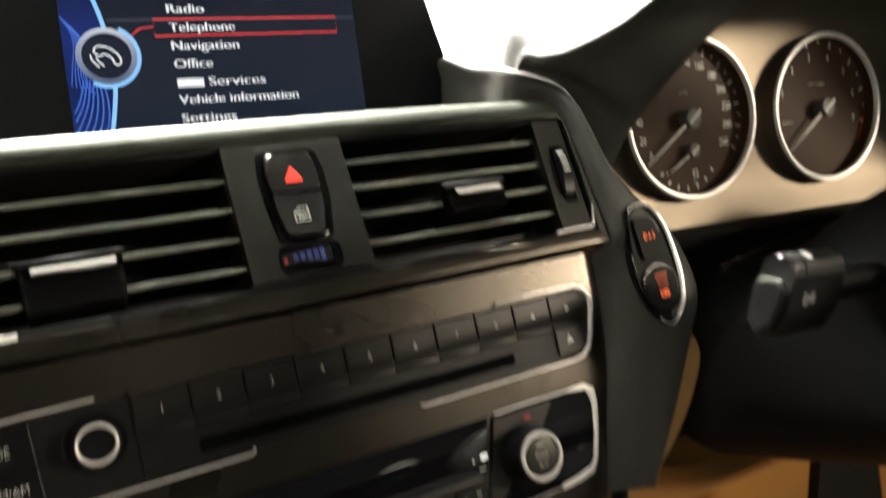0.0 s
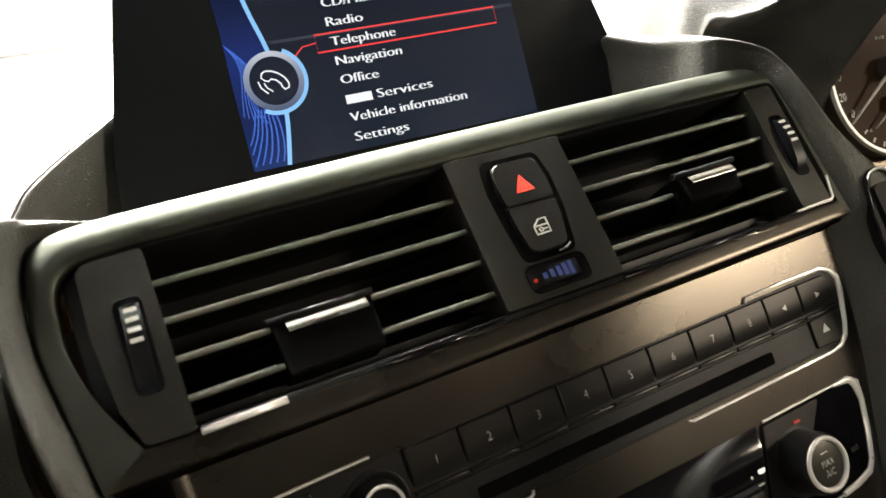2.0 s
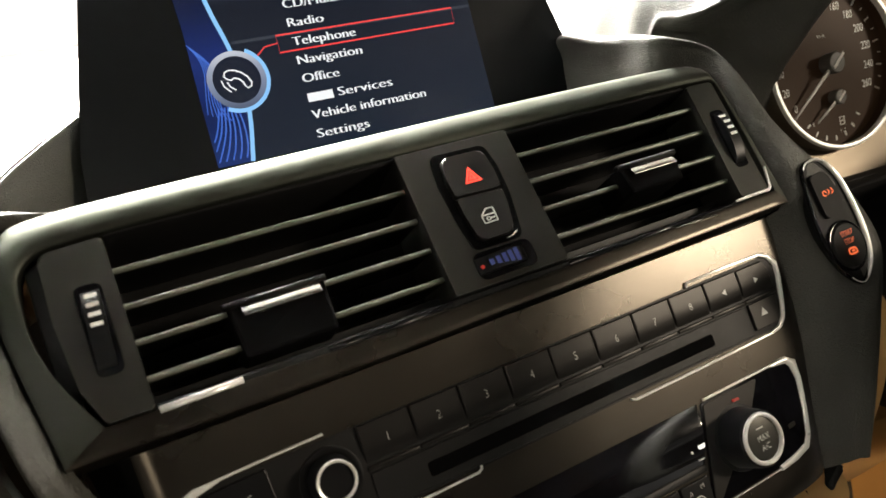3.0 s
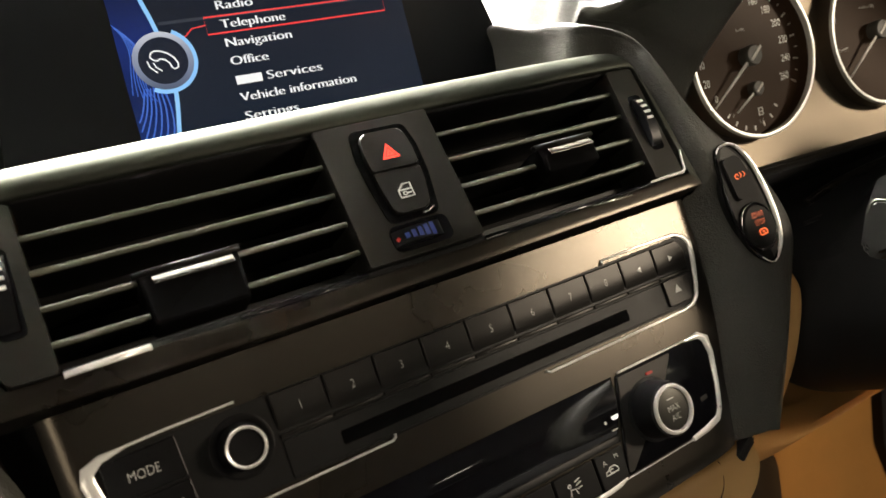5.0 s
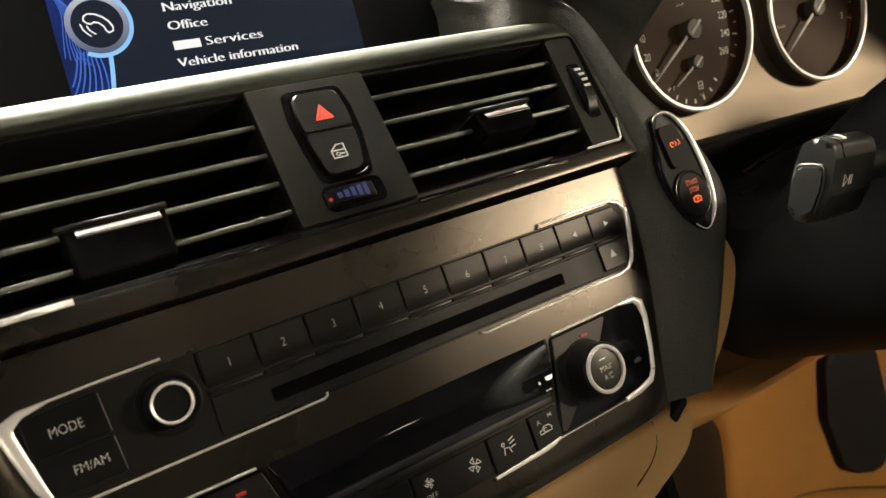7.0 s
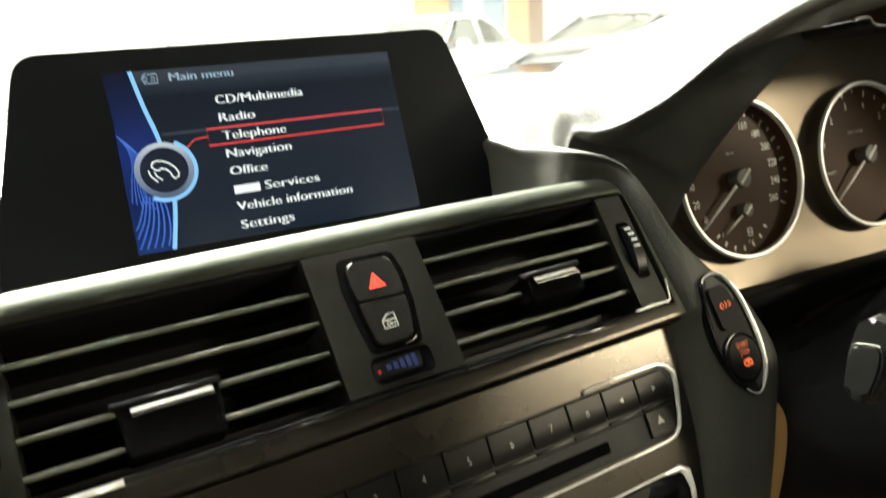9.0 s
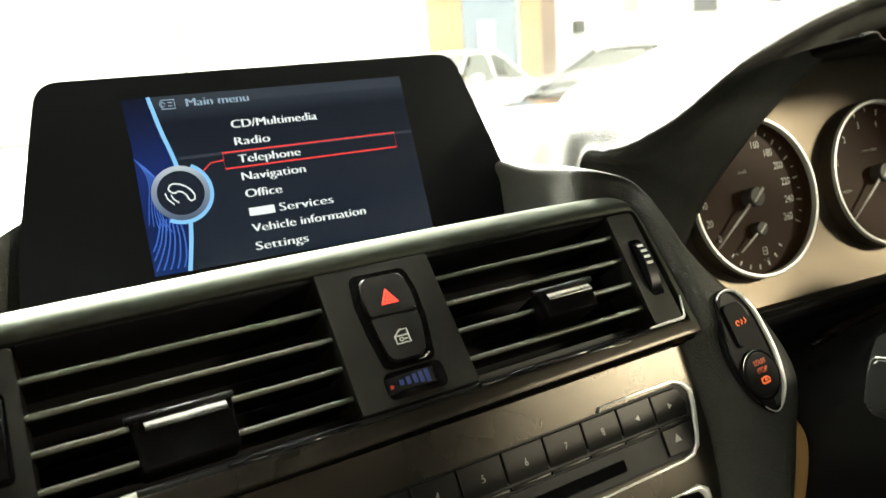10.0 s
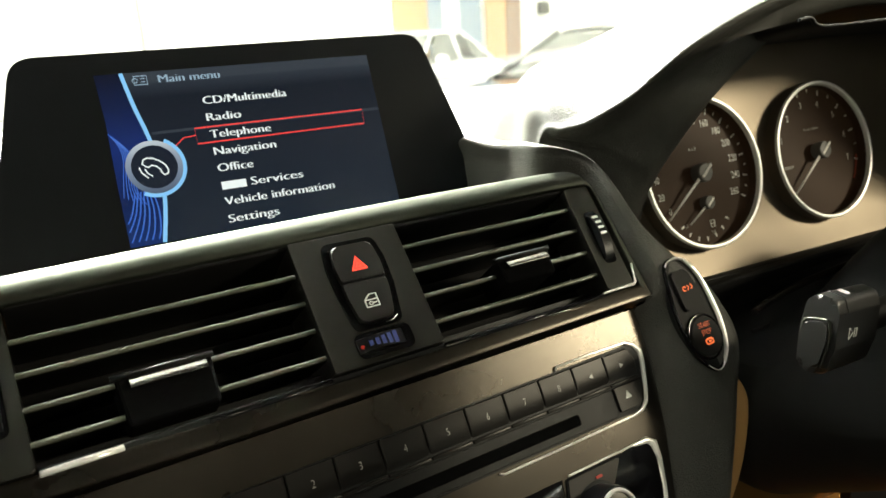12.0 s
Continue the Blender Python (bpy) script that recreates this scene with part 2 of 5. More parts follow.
def oval(pts, n=48):
    """A smooth closed outline through the points."""
    k = len(pts)
    out = []
    for i in range(n):
        u = i / n * k
        j = int(u) % k
        t = u - int(u)
        p0, p1, p2, p3 = (Vector(pts[(j + d) % k]) for d in (-1, 0, 1, 2))
        q = .5 * ((2 * p1) + (p2 - p0) * t + (2 * p0 - 5 * p1 + 4 * p2 - p3) * t * t + (3 * p1 - p0 - 3 * p2 + p3) * t ** 3)
        out.append((q.x, q.y))
    return out


def stroke(pts, w, z, h=.15, closed=False):
    return sweep([(x, y, z) for x, y in pts], w, h, closed, 6)


def arc(cx, cy, r, a0, a1, k=16):
    return [(cx + r * math.cos(radians(a0 + (a1 - a0) * i / k)), cy + r * math.sin(radians(a0 + (a1 - a0) * i / k)))
            for i in range(k + 1)]


def join(*bms):
    out = bmesh.new()
    me = bpy.data.meshes.new("tmp")
    for b in bms:
        b.to_mesh(me)
        b.free()
        out.from_mesh(me)
    bpy.data.meshes.remove(me)
    return out

# ---- garage hall round the car ----
WHITE_WALL = material("white_painted_wall", (.80, .79, .76), .7, 0, .02, 60, .2, 200, .03, 1.5)
# for the unseen west and south walls, dark so less light enters the cabin
GREY_WALL = material("dark_grey_unseen_wall", (.10, .10, .10), .8, 0, .05, 60, .3, 150, .06, 1.5)
FLOOR_PAINT = material("pale_hall_floor", (.55, .55, .53), .35, 0, .06, 40, .1, 90, .1, 1.2, rough_var=.1)
CEILING = material("white_ceiling_board", (.78, .78, .76), .8, 0, .03, 50, .1, 90, .04, 1)
DOOR_BLUE = material("blue_grey_door_paint", (.17, .22, .29), .45, 0, .04, 60, .1, 120, .06, 3)
WOOD = material("orange_stained_wood", (.40, .23, .10), .5, 0, .2, 30, .2, 60, .15, 6, stretch=(4, 4, .4))
DARK_WOOD = material("brown_stained_wood", (.16, .09, .05), .5, 0, .2, 30, .2, 60, .15, 6, stretch=(4, 4, .4))
PAPER = material("white_paper", (.8, .8, .78), .8, 0, .02, 80, spots=.02)
GREY_LINE = material("grey_joint_strip", (.25, .25, .24), .6, 0, .1, 50, spots=.1)
LAMP_WHITE = material("lamp_diffuser", (.9, .9, .88), .5, emit=(1, .97, .92), strength=6.0)


def box(x0, y0, z0, x1, y1, z1, bevel=0.0):
    bm = bmesh.new()
    bmesh.ops.create_cube(bm, size=1)
    for v in bm.verts:
        v.co = Vector((x0 + (v.co.x + .5) * (x1 - x0), y0 + (v.co.y + .5) * (y1 - y0), z0 + (v.co.z + .5) * (z1 - z0)))
    if bevel:
        bmesh.ops.bevel(bm, geom=list(bm.edges), offset=bevel, segments=2, affect="EDGES", profile=.5)
    return bm


def solid(name, bm, mat, label, category="", kind="", smooth=False):
    return tagged(part(name, bm, mat, None, label, smooth), label, category, "", kind)


GZ = -1.25
WALL_Y = 10.5
solid("floor", box(-6, -6, GZ - .1, 18, WALL_Y, GZ), FLOOR_PAINT, "pale painted concrete hall floor", "floor", "structure")
solid("ceiling", box(-6, -6, 3.0, 18, WALL_Y, 3.1), CEILING, "white hall ceiling", "ceiling", "structure")
solid("wall_west", box(-6.15, -6, GZ, -6, WALL_Y, 3.0), GREY_WALL, "unseen hall wall, kept dark grey to cut side light", "wall", "structure")
solid("wall_east", box(18, -6, GZ, 18.15, WALL_Y, 3.0), WHITE_WALL, "white painted hall wall", "wall", "structure")
solid("wall_south", box(-6, -6.15, GZ, 18, -6, 3.0), GREY_WALL, "unseen hall wall, kept dark grey to cut side light", "wall", "structure")
# north wall with a door opening
nw = tagged(new("wall_north"), "white painted hall wall with a doorway", "wall", "", "structure")
for x0, x1, z0 in ((-6, 6.52, GZ), (7.67, 18, GZ), (6.52, 7.67, GZ + 2.3)):
    part("wall_panel", box(x0, WALL_Y, z0, x1, WALL_Y + .15, 3.0), WHITE_WALL, nw, smooth=False)
part("joint_strip", box(2.00, WALL_Y - .012, GZ, 2.045, WALL_Y, 3.0), GREY_LINE, nw, "grey vertical joint strip", False)
dr = tagged(new("door_1"), "closed blue-grey door with a white notice", "door", "", "structure")
part("door_leaf", box(6.56, WALL_Y + .02, GZ + .01, 7.63, WALL_Y + .06, GZ + 2.28, .004), DOOR_BLUE, dr, smooth=False)
part("notice", box(6.84, WALL_Y + .012, .155, 7.17, WALL_Y + .0185, .63), PAPER, dr, "white paper notice", False)
part("door_handle", box(6.62, WALL_Y - .03, GZ + 1.0, 6.75, WALL_Y + .018, GZ + 1.03, .006), CHROME, dr, smooth=False)
fl = tagged(new("trim"), "orange and brown stained wooden boards beside the door", "trim", "", "structure")
part("board", box(5.86, WALL_Y - .05, GZ, 6.50, WALL_Y - .002, 2.4, .006), WOOD, fl, smooth=False)
part("board", box(7.69, WALL_Y - .05, GZ, 8.12, WALL_Y - .002, 2.4, .006), WOOD, fl, smooth=False)
part("board", box(8.125, WALL_Y - .06, GZ, 8.45, WALL_Y - .002, 2.4, .006), DARK_WOOD, fl, "dark brown wooden board", False)


def poster(x0, z0, x1, z1, col, label):
    m = material("poster_ink", col, .6, spots=.15, spot_scale=9)
    p = tagged(new("poster"), label, "poster")
    part("sheet", box(x0, WALL_Y - .012, z0, x1, WALL_Y - .001, z1), PAPER, p, smooth=False)
    part("print", box(x0 + .05, WALL_Y - .015, z0 + .08, x1 - .05, WALL_Y - .0121, z1 - .1), m, p, "coloured print", False)


poster(11.9, .55, 12.7, 1.30, (.08, .08, .10), "dark printed poster on the white wall")
poster(12.95, .66, 13.6, 1.30, (.16, .26, .60), "blue printed poster on the white wall")
poster(14.2, .55, 14.9, 1.10, (.40, .45, .55), "pale blue-grey poster on the white wall")
poster(10.0, .60, 10.55, 1.30, (.50, .36, .31), "faded pinkish poster on the white wall")
solid("wall_speaker", box(8.85, WALL_Y - .14, .34, 9.05, WALL_Y - .002, .56, .012), PLASTIC, "small dark wall-mounted speaker", "speaker")

for lx, ly in ((.25, 3.2), (1, 5.5), (5, 5.5), (9, 5.5), (1, 8.5), (5, 8.5), (9, 8.5), (13, 7)):
    cl = tagged(new("ceiling_light"), "long white fluorescent ceiling light, added out of view", "lamp", "hall ceiling lights")
    part("housing", box(lx - .75, ly - .12, 2.92, lx + .75, ly + .12, 2.999, .01), PLASTIC, cl, smooth=False)
    part("diffuser", box(lx - .72, ly - .10, 2.89, lx + .72, ly + .10, 2.9195, .008), LAMP_WHITE, cl, "glowing diffuser", False)
    # the near lamp is an added flood, much stronger and aimed at the dashboard
    near = ly < 4
    hall = area("hall_lamp", (lx, ly, 2.87), (.2, .1, 0) if near else (lx, ly, 0), HALL * 11.5 if near else HALL, 1.4, .2, (1, .97, .92))
    hall.data.spread = radians(100 if near else 180)

# ---- parked cars ----
CAR_GLASS = material("car_window_glass", (.10, .11, .105), .05, 0, coat=.4, spots=.05)
TYRE = material("black_tyre_rubber", (.02, .02, .02), .8, 0, .2, 200, .3, 300, spots=.1)
ALLOY = material("alloy_wheel", (.5, .5, .5), .3, .9, spots=.05)
LAMP_GLASS = material("headlamp_glass", (.75, .76, .78), .08, .1, coat=.5, spots=.05)


def parked_car(m, paint, label, length=4.3, height=1.32):
    """x runs from nose (0) to tail, y across, z up from the ground."""
    L, H, W = length, height, .86
    car = thing("parked_car", m, label, "car", "cars in the hall")
    low = [(0.02, .32), (0, .52), (.08, .66), (.5, .78), (1.25, .90), (1.5, .93), (3.3, .96), (4.0, .92), (4.25, .78),
           (4.3, .5), (4.2, .3), (3.9, .22), (3.75, .22), (3.7, .42), (3.4, .6), (3.1, .42), (3.05, .22), (1.15, .22),
           (1.1, .42), (.8, .6), (.5, .42), (.45, .22), (.2, .22)]
    k = L / 4.3
    bm = bmesh.new()
    rows = []
    for fy in (-1, -.985, -.9, -.5, 0, .5, .9, .985, 1):
        row = []
        for i, (x, z) in enumerate(low):
            drop = (1 - math.sqrt(max(0, 1 - abs(fy) ** 6))) * .14 if z > .6 else 0
            pull = (abs(fy) ** 4) * .10
            xx = x + pull * (1 if x < 2 else -1) * (1 if (x < .6 or x > 3.9) else 0)
            row.append(bm.verts.new((xx * k, fy * W, z - drop + (0.03 * (1 - fy * fy) if z > .6 else 0))))
        rows.append(row)
    for a, b in zip(rows, rows[1:]):
        for i in range(len(low)):
            j = (i + 1) % len(low)
            bm.faces.new((a[i], a[j], b[j], b[i]))
    bm.faces.new(rows[0][::-1])
    bm.faces.new(rows[-1])
    part("body", bm, paint, car, smooth=True, angle=40)
    # cabin
    rf = [(1.42, .90, .74), (2.02, H - .03, .58), (2.35, H, .56), (2.9, H - .02, .56), (3.75, .93, .70)]
    roof = loft([[(x * k, -w, z - .02) for x, z, w in rf[1:4]], [(x * k, -w * .6, z + .02) for x, z, w in rf[1:4]],
                 [(x * k, w * .6, z + .02) for x, z, w in rf[1:4]], [(x * k, w, z - .02) for x, z, w in rf[1:4]]], 12, 10)
    part("roof", thicken(roof, .03), paint, car, "painted roof panel")

    def pane(name, q, out):
        b = bmesh.new()
        b.faces.new([b.verts.new(Vector((p[0] * k, p[1], p[2]))) for p in q])
        part(name, thicken(b, .012), CAR_GLASS, car, "dark reflecting window glass", False)

    pane("windscreen", ((1.46, -.70, .92), (1.46, .70, .92), (2.0, .53, H - .05), (2.0, -.53, H - .05)), 1)
    pane("rear_window", ((3.68, -.66, .95), (3.68, .66, .95), (2.95, .53, H - .05), (2.95, -.53, H - .05)), 1)
    for s in (-1, 1):
        pane("side_window", ((1.72, s * .745, .95), (2.55, s * .75, .96), (2.55, s * .59, H - .06), (2.12, s * .60, H - .06)), s)
        pane("side_window", ((3.02, s * .75, .96), (3.45, s * .72, .97), (2.95, s * .58, H - .07), (3.02, s * .59, H - .06)), s)
        for a, b in (((1.42, .74, .91), (2.02, .585, H - .03)), ((2.585, .76, .94), (2.585, .60, H - .05)), ((3.72, .71, .93), (2.92, .585, H - .04))):
            d = [Vector((a[0] * k, s * a[1], a[2])), Vector((b[0] * k, s * b[1], b[2]))]
            part("pillar", sweep([tuple(p * 1000) for p in d], 55, 55, False, 8), paint, car, "painted roof pillar")
        mm = bmesh.new()
        bmesh.ops.create_uvsphere(mm, u_segments=12, v_segments=8, radius=1)
        for v in mm.verts:
            v.co = Vector((1.72 * k + v.co.x * .07, s * .94 + v.co.y * .11, 1.0 + v.co.z * .07))
        part("mirror", mm, paint, car, "painted door mirror")
        hl = bmesh.new()
        bmesh.ops.create_uvsphere(hl, u_segments=14, v_segments=10, radius=1)
        for v in hl.verts:
            v.co = Vector((.16 + v.co.x * .15, s * .62 + v.co.y * .17, .67 + v.co.z * .085))
        part("headlamp", hl, LAMP_GLASS, car, "clear glass headlamp")
        for wx in (.8, 3.4):
            turn = Matrix.Translation((wx * k, s * .78, .32)) @ Matrix.Rotation(radians(-90 * s), 4, "X")
            ty = lathe([(190, -90), (300, -95), (318, -80), (320, 0), (318, 80), (300, 95), (190, 90)], 28)
            ty.transform(turn)
            t = part("wheel", ty, TYRE, car, "black rubber tyre")
            sp = [lathe([(0, 70), (50, 72), (55, 60), (0, 58)], 12), ring(arc(0, 0, 200, 0, 345, 23), arc(0, 0, 180, 0, 345, 23), 20, 80, 0)]
            for q in range(5):
                a = radians(72 * q)
                w = slab([(math.cos(a) * 40 - math.sin(a) * 22, math.sin(a) * 40 + math.cos(a) * 22), (math.cos(a) * 40 + math.sin(a) * 22, math.sin(a) * 40 - math.cos(a) * 22),
                          (math.cos(a) * 188 + math.sin(a) * 18, math.sin(a) * 188 - math.cos(a) * 14), (math.cos(a) * 188 - math.sin(a) * 18, math.sin(a) * 188 + math.cos(a) * 14)], 45, 65)
                sp.append(w)
            rm = join(*sp)
            rm.transform(turn)
            part("rim", rm, ALLOY, t, "alloy wheel rim")
    part("grille", box(-.012, -.33, .50, .03, .33, .62, .01), PLASTIC, car, "black grille", False)
    part("bumper_intake", box(.0, -.5, .28, .03, .5, .40, .01), PLASTIC, car, "black air intake", False)
    return car


def paint(name, col, metal=.3):
    return material(name, col, .28, metal, .03, 900, coat=.8, spots=.03, spot_scale=5)


parked_car(pose(2.58, 5.07, GZ, 0, 0, -10), paint("dark_grey_metallic_paint", (.045, .052, .058), .5), "dark grey metallic coupe parked beside the red car", 4.5, 1.34)
parked_car(pose(3.4, 3.5, GZ, 0, 0, -80), paint("orange_red_paint", (.62, .07, .02), .0), "orange-red car parked in front of the grey coupe", 4.5, 1.45)
parked_car(pose(3.9, 9.1, GZ, 0, 0, 24), paint("white_paint", (.75, .76, .78), .0), "white small car parked near the wall", 4.0, 1.4)

# ---- the car's own shell ----
ROOF_LAMP = material("roof_lamp_lens", (.8, .78, .7), .4, emit=(1, .93, .80), strength=18.0)
# the headliner is out of view, its grey darkened to cut bounced light
HEADLINER = material("grey_headliner_cloth", (.035, .034, .033), .95, 0, .1, 600, .3, 700, .05, 8)
sh = tagged(new("car_shell"), "cabin shell with dark lining, grey roof and doors", "car body", "", "structure")
part("roof_panel", box(-.76, -1.6, .50, 1.12, .02, .54, .01), HEADLINER, sh, "grey cloth headliner", False)
for lx, ly in ((.40, -.89), (.04, -.92)):
    rl = tagged(new("roof_lamp"), "small lit roof lamp in a black surround", "lamp", "roof lamps")
    part("bezel", box(lx - .045, ly - .03, .488, lx + .045, ly + .03, .4995, .006), PLASTIC, rl, "black bezel", False)
    part("lens", box(lx - .030, ly - .016, .483, lx + .030, ly + .016, .4875, .003), ROOF_LAMP, rl, "glowing lens", False)
# unseen linings and rear floor, darkened so the console reflects little light
DARK_CLOTH = material("dark_unseen_lining", (.018, .018, .018), .95, 0, .2, 500, .3, 600, .1, 8)
for x in (-.76, 1.06):
    part("side_wall", box(x, -.30, -.80, x + .06, .60, .14, .01), DARK_CLOTH, sh, "unseen door lining, kept dark", False)
    part("side_wall", box(x, -1.6, -.80, x + .06, -.302, .14, .01), DARK_CLOTH, sh, "dark rear side lining", False)
part("rear_wall", box(-.70, -1.66, -.80, 1.06, -1.6, .50, .01), DARK_CLOTH, sh, "dark rear cabin wall", False)
part("floor_pan", box(-.70, -.30, -.80, 1.06, .62, -.76), CARPET, sh, "tan carpeted cabin floor", False)
part("floor_pan", box(-.70, -1.6, -.80, 1.06, -.302, -.76), DARK_CLOTH, sh, "unseen rear floor, kept dark", False)
part("firewall", box(-.70, .60, -.80, 1.06, .64, -.02), PLASTIC, sh, "black front bulkhead", False)
part("bonnet", thicken(loft([[(-.55, .80, -.03), (.18, .80, .0), (.91, .80, -.03)], [(-.58, 1.3, -.06), (.18, 1.3, -.03), (.94, 1.3, -.06)],
                             [(-.55, 1.75, -.16), (.18, 1.8, -.13), (.91, 1.75, -.16)]], 20, 12), .02),
     material("own_white_paint", (.74, .75, .76), .25, 0, .02, 400, coat=.8, spots=.02), sh, "white painted bonnet")
for q in ([(-700, 800, 20), (-693, 600, 170), (-580, 20, 505)], [(1100, 330, 60), (1085, 250, 200), (990, 10, 505)]):
    part("pillar", sweep(q, 70, 60, False, 10), HEADLINER, sh, "grey windscreen pillar")
gl = bmesh.new()
gl.faces.new([gl.verts.new(p) for p in ((-.69, .78, .03), (1.10, .78, .03), (.99, .03, .50), (-.58, .03, .50))])
WS = bpy.data.materials.new("windscreen_glass")
WS.use_nodes = True
b = WS.node_tree.nodes["Principled BSDF"]
b.inputs["Base Color"].default_value = (.97, .99, .98, 1)
b.inputs["Roughness"].default_value, b.inputs["Transmission Weight"].default_value, b.inputs["IOR"].default_value = 0.0, 1.0, 1.45
ws = tagged(part("window_1", thicken(gl, .005), WS, None, "clear glass windscreen", False), "clear glass windscreen", "window", "", "structure")
ws.visible_shadow = False
# ---- dashboard pad, hood and lower panels ----
def rim(st):
    """World place of a point given as (face, x, s, n)."""
    return on(F_VENT if st[0] == "v" else F_RADIO, *st[1:])


dash = tagged(new("dashboard"), "black grained vinyl dashboard with a hooded instrument pod", "dashboard")
# padded surround: inner edge, crown, outer edge and the side that runs back
RIM_IN = [("r", -122, -86, -4), ("r", -130, -50, -4), ("r", -138, 0, -4), ("v", -147, -33, -4), ("v", -152.6, 0, -4), ("v", -153.6, 22, -4),
          ("v", -149.5, 36, -6), ("v", -138, 40.5, -8), ("v", -128, 41.5, -10), ("v", -120, 42, -12), ("v", -115, 42, -14), ("v", 0, 41, -16), ("v", 112, 40, -60),
          ("v", 118, 66, -72), ("v", 116, 36, -28), ("v", 118, 39, -10), ("v", 132, 40, -6), ("v", 138, 33, -5), ("v", 139, 20, -4),
          ("v", 139.5, 0, -4), ("v", 140, -34, -5), ("r", 133, 18, -6), ("r", 127, -25, -6), ("r", 121, -50, -6), ("r", 116, -66, -6), ("r", 112, -84, -6)]
RIM_MID = [("r", -124, -87, 0), ("r", -134, -50, 1), ("r", -143, 0, 1), ("v", -151, -33, 1), ("v", -156.6, 0, 3), ("v", -157, 22, 4),
          ("v", -152.5, 38.5, 3), ("v", -145, 42.5, -3), ("v", -133, 42.5, -10), ("v", -124, 42, -14), ("v", -116, 42, -26), ("v", 0, 42, -40), ("v", 113, 42, -70),
          ("v", 121, 88, -65), ("v", 118.5, 62, -28), ("v", 118.5, 51, -4), ("v", 136.5, 44.5, 0), ("v", 143, 36, 2), ("v", 144, 22, 4),
          ("v", 146, 0, 4), ("v", 149, -30, 3), ("r", 149, 18, 4.5), ("r", 149, -8, 5.5), ("r", 142, -33, 4), ("r", 140, -58, 2), ("r", 130, -86, -1)]
RIM_OUT = [("r", -128, -88, -6), ("r", -141, -50, -4), ("r", -150, 0, -3), ("v", -157, -33, -1), ("v", -161.6, 0, 1), ("v", -160.5, 22, 3),
          ("v", -155.5, 38.5, 2), ("v", -148, 42.5, -9), ("v", -134, 42, -18), ("v", -124, 42, -24), ("v", -116, 42, -50), ("v", 0, 40, -62), ("v", 108, 46, -80),
          ("v", 123.5, 100, -62), ("v", 121.5, 77, -28), ("v", 121, 59, -4), ("v", 140.5, 48, -1), ("v", 148, 37, -1), ("v", 150, 22, 0),
          ("v", 153, 0, 0), ("v", 170, -26, -2), ("r", 183, 20, 1), ("r", 187, -6, 2.5), ("r", 174, -31, 1), ("r", 158, -57, -2), ("r", 139, -86, -6)]
RIM_BACK = [tuple(rim(p) + Vector((.04, .004, -.012) if 12 <= i <= 14 else (0, .03, -.045) if 6 <= i <= 10 else (0, .06, -.006))) for i, p in enumerate(RIM_OUT)]
part("centre_surround", loft([[rim(p) for p in RIM_IN], [rim(p) for p in RIM_MID], [rim(p) for p in RIM_OUT], RIM_BACK], 170, 26), SOFT, dash,
     "grained black padded surround of the centre console")
# domed pad that closes against the display's side
DOME = [(-.1700, .075, -.004), (-.1632, .085, .0070), (-.1597, .090, .0138), (-.1523, .100, .0222), (-.1443, .108, .0270), (-.1315, .120, .0325), (-.1241, .130, .0347), (-.112, .146, .0385)]
part("side_pad", loft([
    [(x * .97 - .004, y + .002, -.030) for x, y, z in DOME],
    [(x * .985 - .001, y - .003, z * .55 - .008) for x, y, z in DOME],
    [(x * .995, y - .002, z - .003) for x, y, z in DOME],
    DOME,
    [(x * 1.006, y + .005, z - .001) for x, y, z in DOME],
    [(x * 1.02, y + .05, z - .014) for x, y, z in DOME],
    [(x * 1.05, y + .12, .018) for x, y, z in DOME]], 50, 40), SOFT, dash, "grained black pad beside the display")
# top of the dashboard, out to the foot of the windscreen
part("top_pad", thicken(loft([
    [(-.70, .05, -.03), (-.35, .07, .010), (-.19, .10, .008), (-.12, .17, .0), (0, .17, .0), (.10, .14, .018), (.13, .10, .022), (.20, .10, .026), (.5, .10, .026), (1.06, .08, .0)],
    [(-.70, .20, .0), (-.35, .21, .022), (-.17, .21, .026), (-.10, .22, .022), (0, .23, .02), (.10, .22, .022), (.15, .21, .024), (.22, .21, .026), (.5, .21, .028), (1.06, .2, .0)],
    [(-.70, .45, .0), (-.35, .46, .020), (-.17, .46, .022), (-.10, .46, .022), (0, .46, .022), (.10, .46, .022), (.15, .46, .022), (.22, .46, .022), (.5, .46, .02), (1.06, .45, .0)],
    [(-.70, .74, .0), (-.35, .76, .012), (-.17, .77, .014), (-.10, .77, .014), (0, .77, .014), (.10, .77, .014), (.15, .77, .014), (.22, .77, .014), (.5, .76, .012), (1.06, .74, .0)]],
    90, 40), .006), SOFT, dash, "grained black dashboard top")
# passenger side front of the dashboard
part("passenger_fascia", thicken(loft([
    [(-.70, .05, -.03), (-.45, .065, .0), (-.25, .075, .014), (-.17, .08, .018)],
    [(-.70, .02, -.05), (-.45, .03, -.03), (-.25, .035, -.02), (-.165, .02, -.01)],
    [(-.70, .06, -.12), (-.45, .06, -.11), (-.25, .05, -.09), (-.165, .02, -.06)],
    [(-.70, .12, -.30), (-.45, .12, -.30), (-.25, .10, -.30), (-.13, .02, -.16)]], 30, 24), .004), SOFT, dash, "grained black passenger-side fascia")
